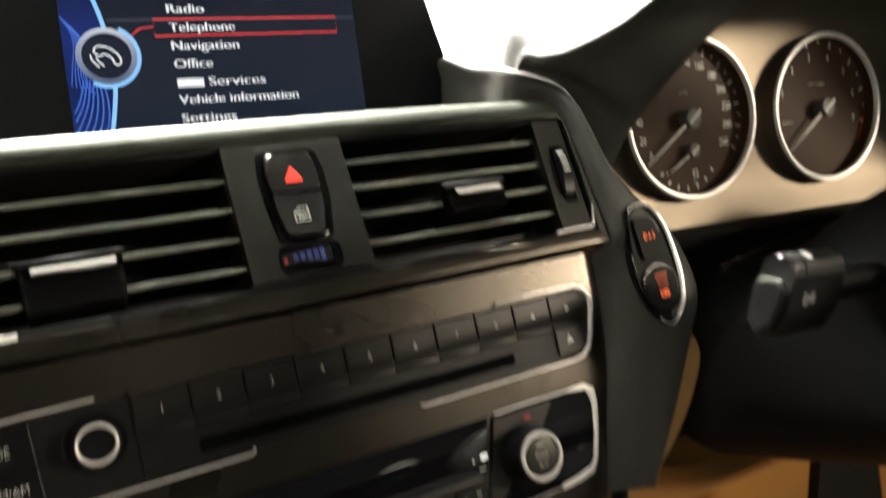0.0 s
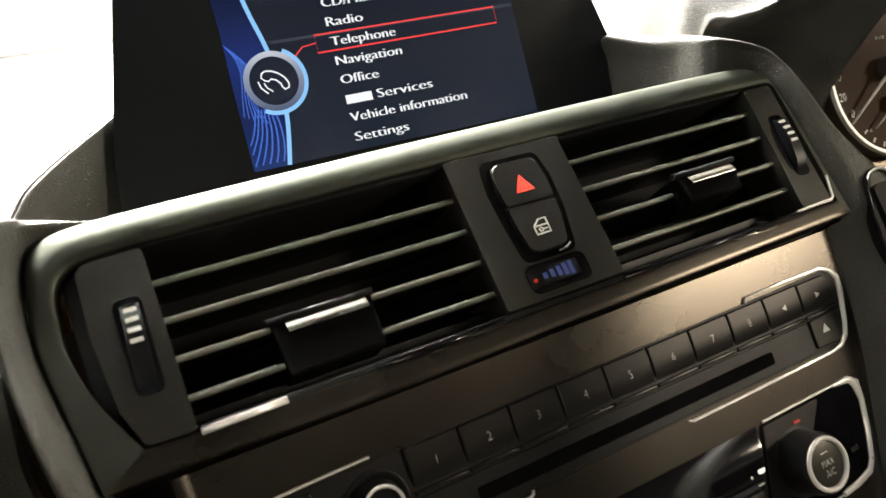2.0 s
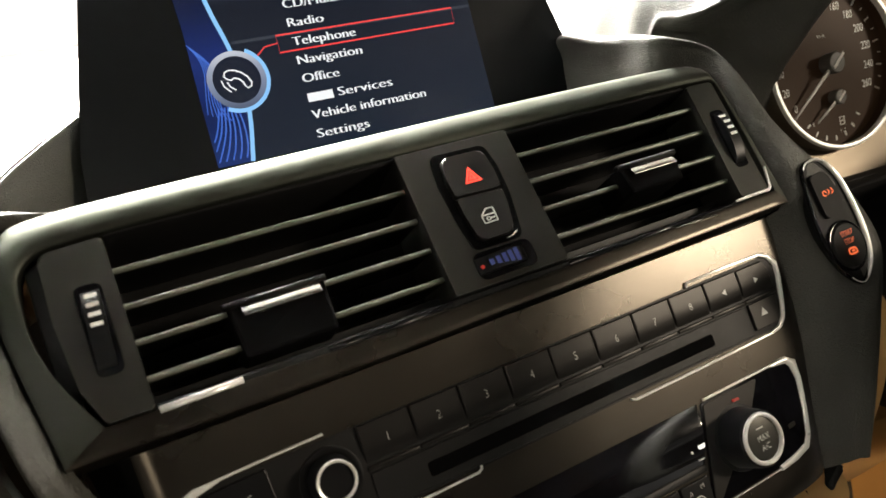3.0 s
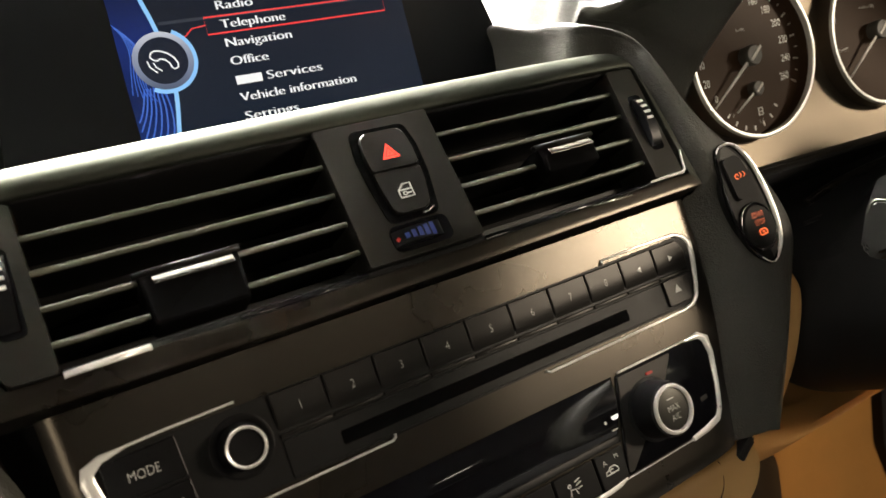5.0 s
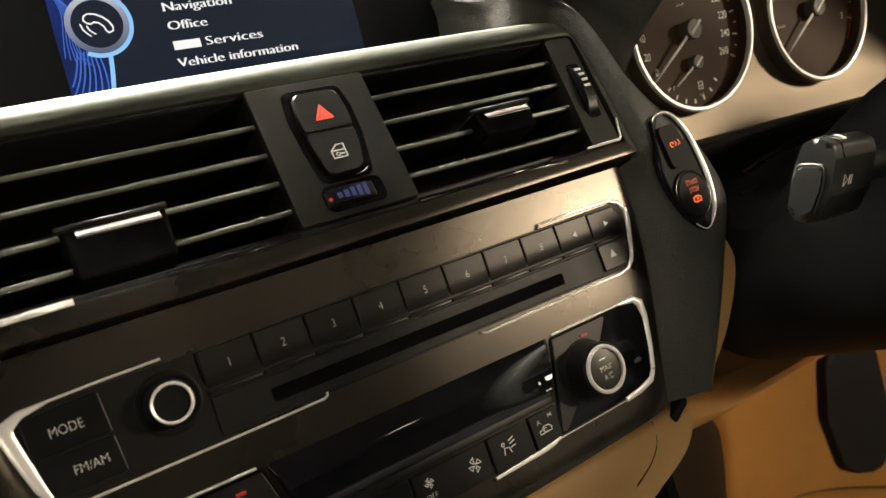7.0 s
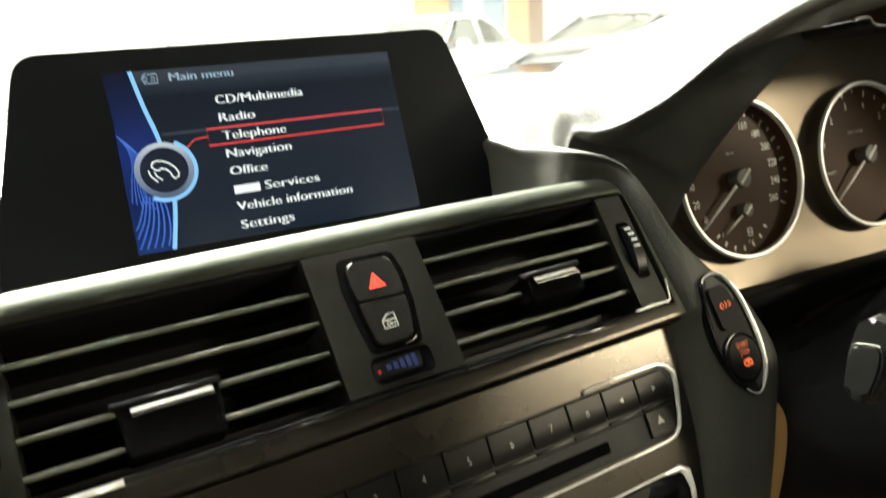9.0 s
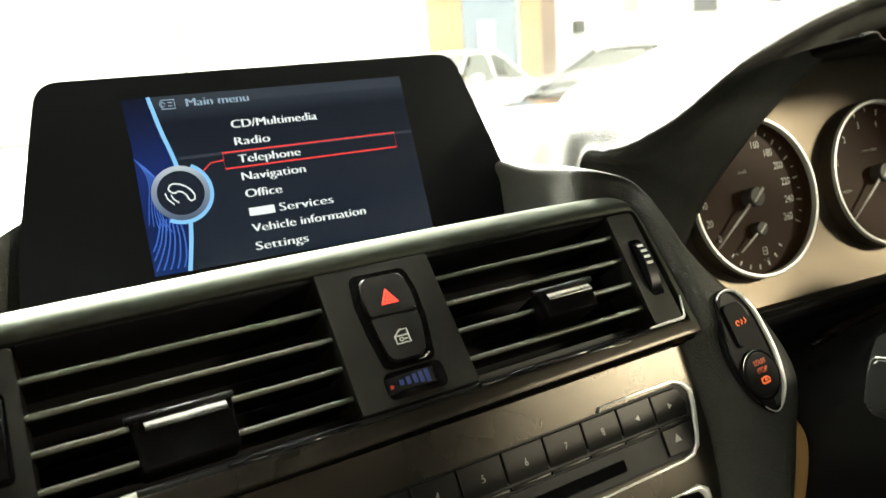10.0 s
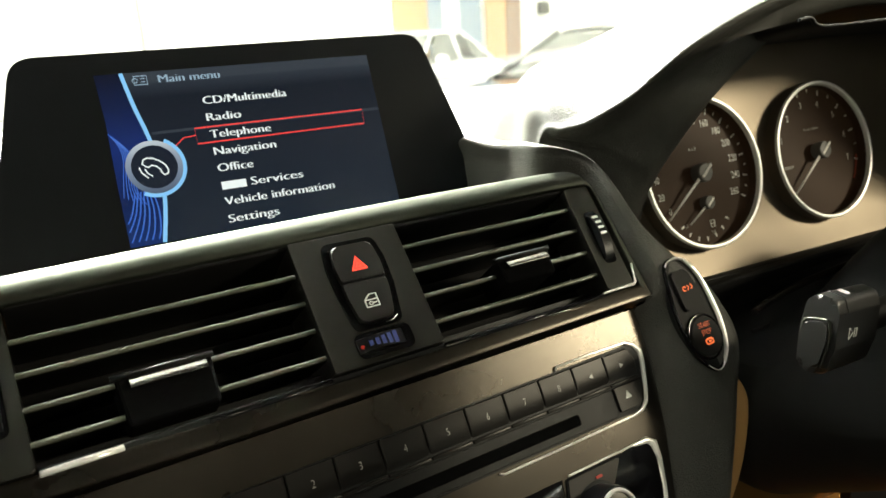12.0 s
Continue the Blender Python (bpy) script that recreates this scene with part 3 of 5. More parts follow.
# instrument hood: foot in front of the dials, lip, crown and the back that falls to the dashboard top
LIP = [(.139, .064, .012), (.141, .058, .042), (.146, .047, .045), (.152, .037, .048), (.159, .025, .055), (.167, .015, .063), (.186, .002, .081),
       (.204, -.005, .091), (.226, -.010, .100), (.251, -.013, .107), (.275, -.015, .113), (.36, -.018, .120), (.49, -.020, .104), (.57, -.010, .0)]
EDGE = [(.190, .036, -.020), (.196, .030, .006), (.198, .026, .017), (.203, .023, .026), (.210, .021, .035), (.218, .019, .044), (.227, .017, .054),
        (.238, .015, .064), (.254, .013, .075), (.269, .012, .085), (.283, .012, .091), (.36, .006, .100), (.47, .0, .088), (.55, .0, .0)]
TOP = [(.146, .092, .022), (.150, .090, .058), (.159, .088, .074), (.168, .082, .080), (.179, .074, .085), (.188, .066, .090), (.224, .052, .105),
       (.251, .044, .112), (.276, .038, .116), (.300, .035, .120), (.330, .033, .124), (.40, .032, .128), (.50, .030, .112), (.58, .030, .0)]
part("hood", loft([
    [(x + .012, y + .050, z + .004) for x, y, z in EDGE],
    EDGE,
    [((x + u) / 2 - .002, (y + v) / 2 + .003, (z + w) / 2 + .004) for (x, y, z), (u, v, w) in zip(EDGE, LIP)],
    [(x + .004, y + .005, z - .005) for x, y, z in LIP],
    LIP,
    [(x + .001, y + .003, z + .004) for x, y, z in LIP],
    [(x * .55 + u * .45 - .002, y * .55 + v * .45, z * .55 + w * .45 + .003 + .002 * max(0, 1 - i / 6)) for i, ((x, y, z), (u, v, w)) in enumerate(zip(LIP, TOP))],
    TOP,
    [(x + .004, y + .020, z - .010 * min(1, max(0, z - .02) / .05)) for x, y, z in TOP],
    [(x + .008, y + .055, max(.024, z - .036)) for x, y, z in TOP],
    [(x + .012, .22, z * .12 + .020) for x, y, z in TOP],
    [(x + .016, .36, z * .1 + .016) for x, y, z in TOP]],
    110, 90), SOFT, dash, "grained black padded instrument hood")
# dark panel under the dials, down to the knee panel
part("lower_fascia", thicken(loft([
    [on(F_DIALS, x, -62, -2) for x in (-66, 0, 100, 220, 330)],
    [on(F_DIALS, x, -64, 18) for x in (-66, 0, 100, 220, 330)],
    [(.182, .0, -.075), (.25, .02, -.09), (.34, .0, -.10), (.46, -.01, -.10), (.58, -.02, -.10)],
    [(.135, .0, -.145), (.19, .0, -.172), (.26, .0, -.186), (.40, -.0, -.19), (.58, -.0, -.195)]], 30, 24), .004), DEEP, dash,
     "matte black panel under the instruments")
part("knee_strip", thicken(loft([
    [(.125, -.018, -.146), (.160, -.018, -.163), (.190, -.018, -.176), (.228, -.018, -.188), (.30, -.018, -.195), (.40, -.018, -.199), (.58, -.018, -.205)],
    [(.125, -.034, -.152), (.160, -.034, -.168), (.190, -.034, -.180), (.228, -.034, -.190), (.30, -.033, -.1955), (.40, -.03, -.200), (.58, -.03, -.206)],
    [(.125, -.036, -.186), (.160, -.035, -.190), (.190, -.034, -.193), (.228, -.032, -.195), (.30, -.031, -.1975), (.40, -.03, -.202), (.58, -.03, -.208)],
    [(.130, .03, -.190), (.165, .03, -.194), (.195, .03, -.196), (.23, .03, -.198), (.30, .03, -.200), (.40, .03, -.204), (.58, .03, -.210)]], 44, 20), .004), BEIGE, dash,
     "beige trim strip along the knee panel")
# beige cheek beside the console
part("console_cheek", thicken(loft([
    [on(F_RADIO, *p) for p in ((168, -18, -10), (156, -45, -10), (142, -62, -10), (126, -88, -10))],
    [on(F_RADIO, *p) for p in ((180, -20, -6), (180, -38, -4), (160, -64, -4), (136, -86, -6))],
    [on(F_RADIO, *p) for p in ((184, -23, -9), (187, -40, -8), (168, -66, -8), (141, -88, -9))],
    [on(F_RADIO, *p) for p in ((190, -24, -45), (190, -42, -45), (172, -68, -45), (146, -90, -45))]], 24, 16), .004), BEIGE, dash, "beige cheek beside the console")

# ---- centre air vents ----
vent = thing("centre_air_vent", F_VENT, "pair of black centre air vents in a satin silver frame", "air vent")
OUT = [(138.5, -36), (139, -10), (139, 20), (137.5, 33), (131, 40), (100, 41), (40, 41.5), (-40, 41.5), (-100, 41), (-130, 40.5), (-146, 39), (-153, 31), (-153.6, 5), (-150, -18), (-147.2, -36.5), (-60, -38), (0, -37), (60, -36.5)]
INN = [(134.5, -29.5), (136, -10), (137.4, 18), (137.2, 26), (133, 27.6), (100, 28), (40, 28), (-40, 28), (-100, 27.5), (-126, 27), (-140.5, 25.8), (-146, 20), (-147.4, 3), (-143.5, -13), (-135.5, -29), (-60, -30.8), (0, -30.5), (60, -30)]


def eased(pts, k=10, passes=14):
    """The outline in short straight steps, its corners eased but for the two sharp lower ones."""
    q = [Vector(a) * (1 - j / k) + Vector(b) * (j / k) for a, b in zip(pts, pts[1:] + pts[:1]) for j in range(k)]
    for _ in range(passes):
        q = [p if i in (0, 14 * k) else (q[i - 1] + p * 2 + q[(i + 1) % len(q)]) / 4 for i, p in enumerate(q)]
    return [tuple(p) for p in q]


OUT, INN = eased(OUT), eased(INN)
# rounded frame: section from the inner edge over a crown to the outer edge
bm = bmesh.new()
SECT = ((0, -6), (0, .9), (.05, 1.5), (.22, 2.0), (.45, 1.7), (.68, .6), (.87, -1.4), (1, -5), (1.0, -14))
rows = []
for (xo, yo), (xi, yi) in zip(OUT, INN):
    w = math.hypot(xo - xi, yo - yi)
    flat = (-6, .2, .35, .4, .4, .4, .35, 0, -14)
    up = min(1, max(0, (yo + 4) / 36)) * min(1, max(0, (w - 4.5) / 6))
    up = up * up * (3 - 2 * up)
    rows.append([bm.verts.new(((xi + (xo - xi) * a) * MM, (yi + (yo - yi) * a) * MM, (h * up + flat[q] * (1 - up)) * MM)) for q, (a, h) in enumerate(SECT)])
for i in range(len(rows)):
    p, q = rows[i], rows[(i + 1) % len(rows)]
    for j in range(len(SECT) - 1):
        bm.faces.new((p[j], q[j], q[j + 1], p[j + 1]))
fr_ob = part("frame", bm, SATIN, vent, "satin silver frame", True, 50)
fr_ob.data.materials.append(FASCIA)
for poly in fr_ob.data.polygons:
    if poly.index // (len(SECT) - 1) >= 140:
        poly.material_index = 1
# gloss black well behind the slats, open to the front
well = join(slab(rrect(-143, -31.5, 137, 28.5, 3), -34, -30), slab([(-121, -30.5), (114, -30.5), (114, -28), (-121, -27.6)], -30, -.2, .8),
            slab([(-121, 26.5), (119, 26.5), (119, 28.4), (-121, 28.4)], -30, -.6, .6), slab([(-144, -29), (-138.5, -23), (-138.5, 25), (-144, 22)], -30, -2, .5))
part("well", well, DEEP, vent, "deep black well")
for side, x0, x1, ys in ((-1, -122, -23, (15, 3.2, -8.4, -19.8)), (1, 23, 119, (17.2, 5.6, -6.4, -18.4))):
    for i, y in enumerate(ys):
        xe = x1 if side < 0 else x1 - i * 1.2
        bm = bmesh.new()
        prof = [(-1.0, -26), (-1.05, -2.2)] + [(1.05 * math.sin(radians(q)), -2.2 + 1.05 * math.cos(radians(q))) for q in range(-75, 76, 15)] + [(1.05, -2.2), (1.0, -26)]
        a = [bm.verts.new((x0 * MM, (y + py + (-pz) * .10) * MM, pz * MM)) for py, pz in prof]
        c = [bm.verts.new((xe * MM, (y + py + (-pz) * .10) * MM, pz * MM)) for py, pz in prof]
        k = len(prof)
        for j in range(k):
            bm.faces.new((a[j], a[(j + 1) % k], c[(j + 1) % k], c[j]))
        bm.faces.new(a[::-1])
        bm.faces.new(c)
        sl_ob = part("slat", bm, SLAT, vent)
        # front edges take the painted highlight colour
        sl_ob.data.materials.append(SLAT_HIGHLIGHT)
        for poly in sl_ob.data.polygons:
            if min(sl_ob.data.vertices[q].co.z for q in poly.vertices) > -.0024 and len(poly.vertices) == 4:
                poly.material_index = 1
# end caps with thumbwheels
for pts, wx, wy, ln in (([(-139.8, 24.8), (-121.6, 25.8), (-121.6, -29), (-134.6, -28.6), (-138.6, -18), (-140.4, 3)], -129.6, -2, 12.5),
                        ([(118.8, 26.6), (133.8, 26.3), (130.4, -28.4), (114.4, -28)], 125.4, -1.5, 12.5)):
    cap = part("end_cap", slab(rpoly(pts, [3.2 if wx < 0 else 1.6] + [1.2] * (len(pts) - 1), 4), -20, 1.6, .8), PLATE, vent, "charcoal end cap")
    tilt = .05 if wx < 0 else .12
    slot = [(wx - 4.2 + ln * tilt, wy + ln + 1.5), (wx + 3.4 + ln * tilt, wy + ln + 1.5), (wx + 4.2 - ln * tilt, wy - ln - 1.5), (wx - 3.2 - ln * tilt, wy - ln - 1.5)]
    part("wheel_slot", slab(rpoly(slot, 2.5, 4), 1.4, 1.75), GLOSS, cap, "dark thumbwheel slot")
    bm = bmesh.new()
    rows = []
    for i in range(25):
        a = math.pi * i / 24
        r = 1.0 if i % 2 else .965
        yy, zz = wy + math.cos(a) * (ln - .6), 1.2 + math.sin(a) * 4.2 * r
        xc = wx + (yy - wy) * tilt
        rows.append([bm.verts.new(((xc - 2.6) * MM, yy * MM, .9 * MM)), bm.verts.new(((xc - 2.6) * MM, yy * MM, zz * MM)),
                     bm.verts.new(((xc + 2.6) * MM, yy * MM, zz * MM)), bm.verts.new(((xc + 2.6) * MM, yy * MM, .9 * MM))])
    for p, q in zip(rows, rows[1:]):
        for j in range(3):
            bm.faces.new((p[j], p[j + 1], q[j + 1], q[j]))
    wheel = part("thumbwheel", bm, BUTTON, cap, "black ribbed thumbwheel", True, 20)
    for i in range(4):
        y = wy + ln * .78 - i * 3.1
        zz = 1.2 + math.sin(math.acos(max(-1, min(1, (y - wy) / (ln - .6))))) * 4.2
        xc = wx + (y - wy) * tilt
        part("airflow_mark", slab([(xc - 1.7, y - .6), (xc + 1.7, y - .6), (xc + 1.7, y + .6), (xc - 1.7, y + .6)], zz - .8, zz + .25), PRINT, cap, "white printed bar")
# direction tabs
for x0, x1, y0, y1, n0 in ((-94, -64, -24, -6.2, 0), (62.5, 89.5, -13, -.8, 4)):
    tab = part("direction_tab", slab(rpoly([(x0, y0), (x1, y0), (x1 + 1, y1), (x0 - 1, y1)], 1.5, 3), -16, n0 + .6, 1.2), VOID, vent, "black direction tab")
    bm = bmesh.new()
    sec = [(-5.6, -2), (-5.6, 1.7), (-5.3, 2.4), (-4.9, 2.5), (-1.4, .7), (-1.0, 0), (-1.0, -2)]
    ra = [bm.verts.new(((x0 + 3.4) * MM, (y1 + a) * MM, (n0 + h) * MM)) for a, h in sec]
    rb = [bm.verts.new(((x1 - 1.4) * MM, (y1 + a) * MM, (n0 + h) * MM)) for a, h in sec]
    for j in range(len(sec)):
        bm.faces.new((ra[j], rb[j], rb[(j + 1) % len(sec)], ra[(j + 1) % len(sec)]))
    bm.faces.new(ra)
    bm.faces.new(rb[::-1])
    part("tab_strip", bm, CHROME, tab, "bright chrome grip strip", True, 50)
    part("tab_lip", sweep([(x0 - 2, y1 - .4, n0), (x1 + 1.5, y1 - .4, n0)], 2.2, 3.0, False, 8, .7), DEEP, tab)
# the well's gloss lower lip, its highlights put in as bright strips
part("sill_strip", sweep([(-121, -29.6, .2), (-97, -29.4, .2)], 2.2, 1.6, False, 8, .7), PEARL, vent, "bright strip for the sill's highlight")
part("sill_strip", sweep([(-70, -29.6, .0), (-25, -29.4, .0)], 2.2, 1.6, False, 8, .7), GLOSS, vent, "gloss black sill edge")
part("sill_strip", sweep([(24, -29.4, .0), (114, -29.2, .0)], 2.0, 1.6, False, 8, .7), GLOSS, vent, "gloss black sill edge")
part("sill_strip", sweep([(111, -28.6, 1.2), (120, -28.5, 1.5), (130.0, -28.6, 1.6), (131.6, -27.6, 1.7), (132.8, -24, 1.7), (134.8, -18.5, 1.7)], [1.0, 1.3, 1.4, 1.2, .8, .5], 1.2, False, 8, .7), PEARL, vent, "bright strip for the sill's highlight")
part("sill_strip", sweep([(76, -30.6, .5), (98, -31.0, .7)], [.5, 1.0], 1.0, False, 8, .7), CHROME, vent, "bright strip for the sill's highlight")

# ---- hazard plate ----
hz = thing("hazard_switch_panel", F_VENT, "charcoal panel with hazard and door lock buttons", "switch panel")
part("plate", slab(rpoly([(-23.7, 27.6), (23.7, 27.6), (23.7, -27.8), (-23.7, -27.8)], 1.0, 3), -24, 2.2, .3), PLATE, hz, "charcoal plate")
HAZ = [(-11.2, 24.0), (11.8, 23.6), (13.6, 14), (13.2, 2), (10.2, -14.8), (-10.4, -14.8), (-12.2, 0), (-12.8, 12)]
part("recess", slab(rpoly(HAZ, 3.5, 4), 2.0, 2.5), VOID, hz, "flat black plate for the recess's shade")
up = part("hazard_button", slab(rpoly([(-8.5, 21.0), (8.7, 20.8), (9.8, 12), (9.5, 4.9), (-9.4, 5.4), (-9.8, 12)], [3, 3, 2, .8, .8, 2], 4), 2.3, 5.2, .7, 3), PRESET, hz, "black hazard button")
lo = part("lock_button", slab(rpoly([(-9.4, 4.7), (9.5, 4.2), (8.9, -2), (6.6, -12.4), (-7.6, -12.6), (-9.2, -2)], [.8, .8, 2, 3, 3, 2], 4), 2.3, 5.0, .7, 3), PRESET, hz, "black central locking button")
# glint at the recess's lower right, shaped as a small chrome sliver
part("recess_glint", sweep([(3.2, -13.6, 2.6), (6.4, -13.4, 2.8), (8.6, -12.2, 2.8)], .8, .8, False, 6), CHROME, hz, "glint in the recess as a chrome sliver")
TRI = [(0.0 + 4.1 * math.cos(radians(a)), 11.2 + 4.1 * math.sin(radians(a))) for a in (90, 210, 330)]
part("hazard_mark", join(ring(TRI, [(x * .66, 11.2 + (y - 11.2) * .66) for x, y in TRI], 5.1, 5.35),
                         ring([(x * .5, 11.2 + (y - 11.2) * .5) for x, y in TRI], [(x * .16, 11.2 + (y - 11.2) * .16) for x, y in TRI], 5.1, 5.35)), RED, up, "red glowing warning triangle", False)
dx, dy = -.3, -4.4
DOOR = [(dx - 3.4, dy - 3.4), (dx + 2.9, dy - 3.4), (dx + 2.9, dy + 3.6), (dx - .4, dy + 3.6), (dx - 3.4, dy + .6)]
lm = join(stroke(DOOR, .9, 5.06, .3, True), stroke([(dx - 3.2, dy + .5), (dx + 2.8, dy + .5)], .8, 5.06, .3),
                       stroke(arc(dx - .8, dy - 1.5, .9, 0, 350, 10), .6, 5.06, .3), stroke([(dx, dy - 1.5), (dx + 2.2, dy - 1.5)], .8, 5.06, .3))
lm.transform(Matrix.Translation((dx * MM, dy * MM, 0)) @ Matrix.Diagonal((.86, .74, 1, 1)) @ Matrix.Translation((-dx * MM, -dy * MM, 0)))
part("lock_mark", lm, PRINT, lo, "white door and key mark", False)
part("temperature_slot", slab(rrect(-12.4, -25.8, 11.6, -15.6, 3, 4), 2.1, 2.5), GLOSS, hz, "gloss black thumbwheel slot")
bm = bmesh.new()
rows = []
for i in range(19):
    a = math.pi * i / 18
    xx, zz = -2.2 - math.cos(a) * 10.4, 1.6 + math.sin(a) * 3.4 * (1 if i % 2 else .95)
    rows.append([bm.verts.new((xx * MM, -23.8 * MM, 2 * MM)), bm.verts.new((xx * MM, -23.6 * MM, zz * MM)), bm.verts.new((xx * MM, -17.8 * MM, zz * MM)), bm.verts.new((xx * MM, -17.6 * MM, 2 * MM))])
for p, q in zip(rows, rows[1:]):
    for j in range(3):
        bm.faces.new((p[j], p[j + 1], q[j + 1], q[j]))
tw = part("temperature_wheel", bm, BUTTON, hz, "black ribbed thumbwheel", True, 20)
for i in range(5):
    x = -7.0 + i * 2.6
    zz = 1.6 + math.sin(math.acos(max(-1, min(1, (-2.2 - x) / 10.4)))) * 3.4
    h = 1.0 + i * .35
    part("blue_mark", slab([(x - .8, -20.7 - h), (x + .8, -20.7 - h), (x + .8, -20.7 + h), (x - .8, -20.7 + h)], zz - .3, zz + .12), BLUE_DIM, tw, "dim blue mark")
part("red_mark", slab(arc(-10.6, -21.2, .7, 0, 330, 11), 2.6, 3.9), RED_DIM, tw, "dim red dot")

# ---- infotainment screen ----
sc = thing("infotainment_screen", F_SCREEN, "black freestanding car display showing the main menu", "screen")
HOUSE = rpoly([(-130, -48), (-123.3, 18), (-104.5, 96), (104.8, 96), (123.5, 20), (131, -48)], [1, 60, 13, 13, 60, 1], 9)
part("housing", slab(HOUSE, -20, 1.2, 2.0, 3), material("display_housing_black", (.004, .0048, .0056), .40, 0, .1, 1800, .05, 2500, .2, 20, rough_var=.05, spec=.16), sc, "matte black display housing")
bk = slab([(x * .96, 41 + (y - 41) * .94) for x, y in HOUSE], -42, -19.6)
part("back_cover", bk, PLASTIC, sc, "black back cover")


def glow(name, col, k, base=(.01, .01, .012)):
    return material(name, base, .25, emit=col, strength=k)


def graded(name, stops):
    """A lit field whose colour changes up the display."""
    m = bpy.data.materials.new(name)
    m.use_nodes = True
    nt = m.node_tree
    b = nt.nodes["Principled BSDF"]
    b.inputs["Base Color"].default_value, b.inputs["Roughness"].default_value = (.004, .004, .005, 1), .22
    tc, sep, mr, rmp = (nt.nodes.new("ShaderNode" + n) for n in ("TexCoord", "SeparateXYZ", "MapRange", "ValToRGB"))
    nt.links.new(tc.outputs["Object"], sep.inputs[0])
    nt.links.new(sep.outputs["Y"], mr.inputs[0])
    mr.inputs[1].default_value, mr.inputs[2].default_value = 0.0, .085
    nt.links.new(mr.outputs[0], rmp.inputs[0])
    el = rmp.color_ramp.elements
    el[0].position, el[0].color = stops[0][0], (*stops[0][1], 1)
    el[1].position, el[1].color = stops[-1][0], (*stops[-1][1], 1)
    for p, q in stops[1:-1]:
        el.new(p).color = (*q, 1)
    nt.links.new(rmp.outputs[0], b.inputs["Emission Color"])
    b.inputs["Emission Strength"].default_value = 1.0
    return m


G_BG = graded("screen_navy", ((0, (.005, .011, .023)), (.5, (.009, .013, .023)), (.84, (.006, .009, .017)), (.90, (.016, .021, .033)), (1, (.030, .038, .052))))
G_BLUE = graded("screen_deep_blue", ((0, (.006, .022, .11)), (.25, (.004, .012, .07)), (.55, (.007, .020, .13)), (.8, (.004, .010, .05)), (1, (.002, .004, .016))))
G_LINE = glow("screen_blue_line", (.035, .12, .55), 1.0)
G_ARC = glow("screen_pale_blue", (.22, .50, .88), 1.0)
G_TEXT = glow("screen_white", (.80, .84, .88), 1.0)
G_HEAD = glow("screen_grey_blue", (.26, .36, .48), 1.0)
G_RED = glow("screen_red", (.80, .05, .05), 1.0)
G_DARK = glow("screen_dark", (.004, .008, .020), 1.0)
G_RIM = graded("screen_silver_blue", ((.26, (.05, .07, .12)), (.40, (.16, .20, .30)), (.50, (.26, .30, .40)), (.62, (.55, .59, .66))))
G_BAND = glow("screen_band", (.026, .033, .048), 1.0)
ARC = smooth_curve([(-58.5, 85, 0), (-55.5, 68, 0), (-52.2, 54, 0), (-49.8, 38, 0), (-50.6, 20, 0), (-54.6, 0, 0)], 24)
ARC = [(p.x, p.y) for p in ARC]
disp = part("display", slab(ARC + [(70.7, 0), (70.7, 85)], .8, 1.6), G_BG, sc, "lit dark navy menu background", False)
part("menu_swoosh", slab(ARC[::-1] + [(-70.5, 85), (-69.5, 62), (-70.2, 30), (-70.2, 0)], .8, 1.5), G_BLUE, disp, "deep blue side field", False)
part("header_band", slab([(-57, 79.5), (70.6, 79.5), (70.6, 84.9), (-58.2, 84.9)], 1.5, 1.66), G_BAND, disp, "pale header band", False)
part("row_band", slab([(-50, 53.2), (70.6, 53.2), (70.6, 54.6), (-50, 54.6)], 1.5, 1.66), G_BAND, disp, "pale row edge", False)


def arc_x(y):
    """The menu arc's x at height y."""
    return min(ARC, key=lambda p: abs(p[1] - y))[0]


def swoosh(pts, w):
    run = [(p.x, p.y) for p in smooth_curve([(x, y, 0) for x, y in pts], 30)]
    run = [p for p in run if p[0] > -69.6 and p[1] > 1.0 and p[0] < arc_x(p[1]) - 2.2]
    if len(run) > 3:
        part("swoosh_line", stroke(run, w, 1.6, .2), G_LINE, disp, "blue curved line", False)


for i in range(6):
    swoosh([(-70.5 + .9 * i, 57 - 1.0 * i), (-66.5 + 1.0 * i, 50.5 - 1.1 * i), (-65.2 + .8 * i, 43 - 1.2 * i), (-67.0 + 1.0 * i, 33 - 1.2 * i), (-68.5 + 1.9 * i, 24 - .9 * i)], .45)
for i in range(7):
    swoosh([(-78 + 3.2 * i, -2), (-72.5 + 2.9 * i, 6.5), (-67.4 + 2.2 * i, 14 + .4 * i), (-64.6 + 1.6 * i, 21 + .5 * i), (-63.4 + 1.4 * i, 26)], .75)
part("menu_arc", stroke(ARC, 2.2, 1.7, .3), G_ARC, disp, "pale blue arc", False)
whl = part("menu_wheel", lathe([(0, 1.6), (13.2, 1.6), (13.2, 2.05), (0, 2.05)], 40, -52, 37.2), G_RIM, disp, "round silver-rimmed menu button")
part("wheel_glow", slab(arc(-52, 37.2, 15, -120, 62, 24) + arc(-52, 37.2, 13.1, 62, -120, 24), 1.6, 1.95), G_ARC, disp, "pale blue glow round the button", False)
part("wheel_face", lathe([(0, 2.0), (10.7, 2.0), (10.7, 2.2), (0, 2.2)], 40, -52, 37.2), G_DARK, whl, "dark button face")
hx, hy = -51.6, 37.6
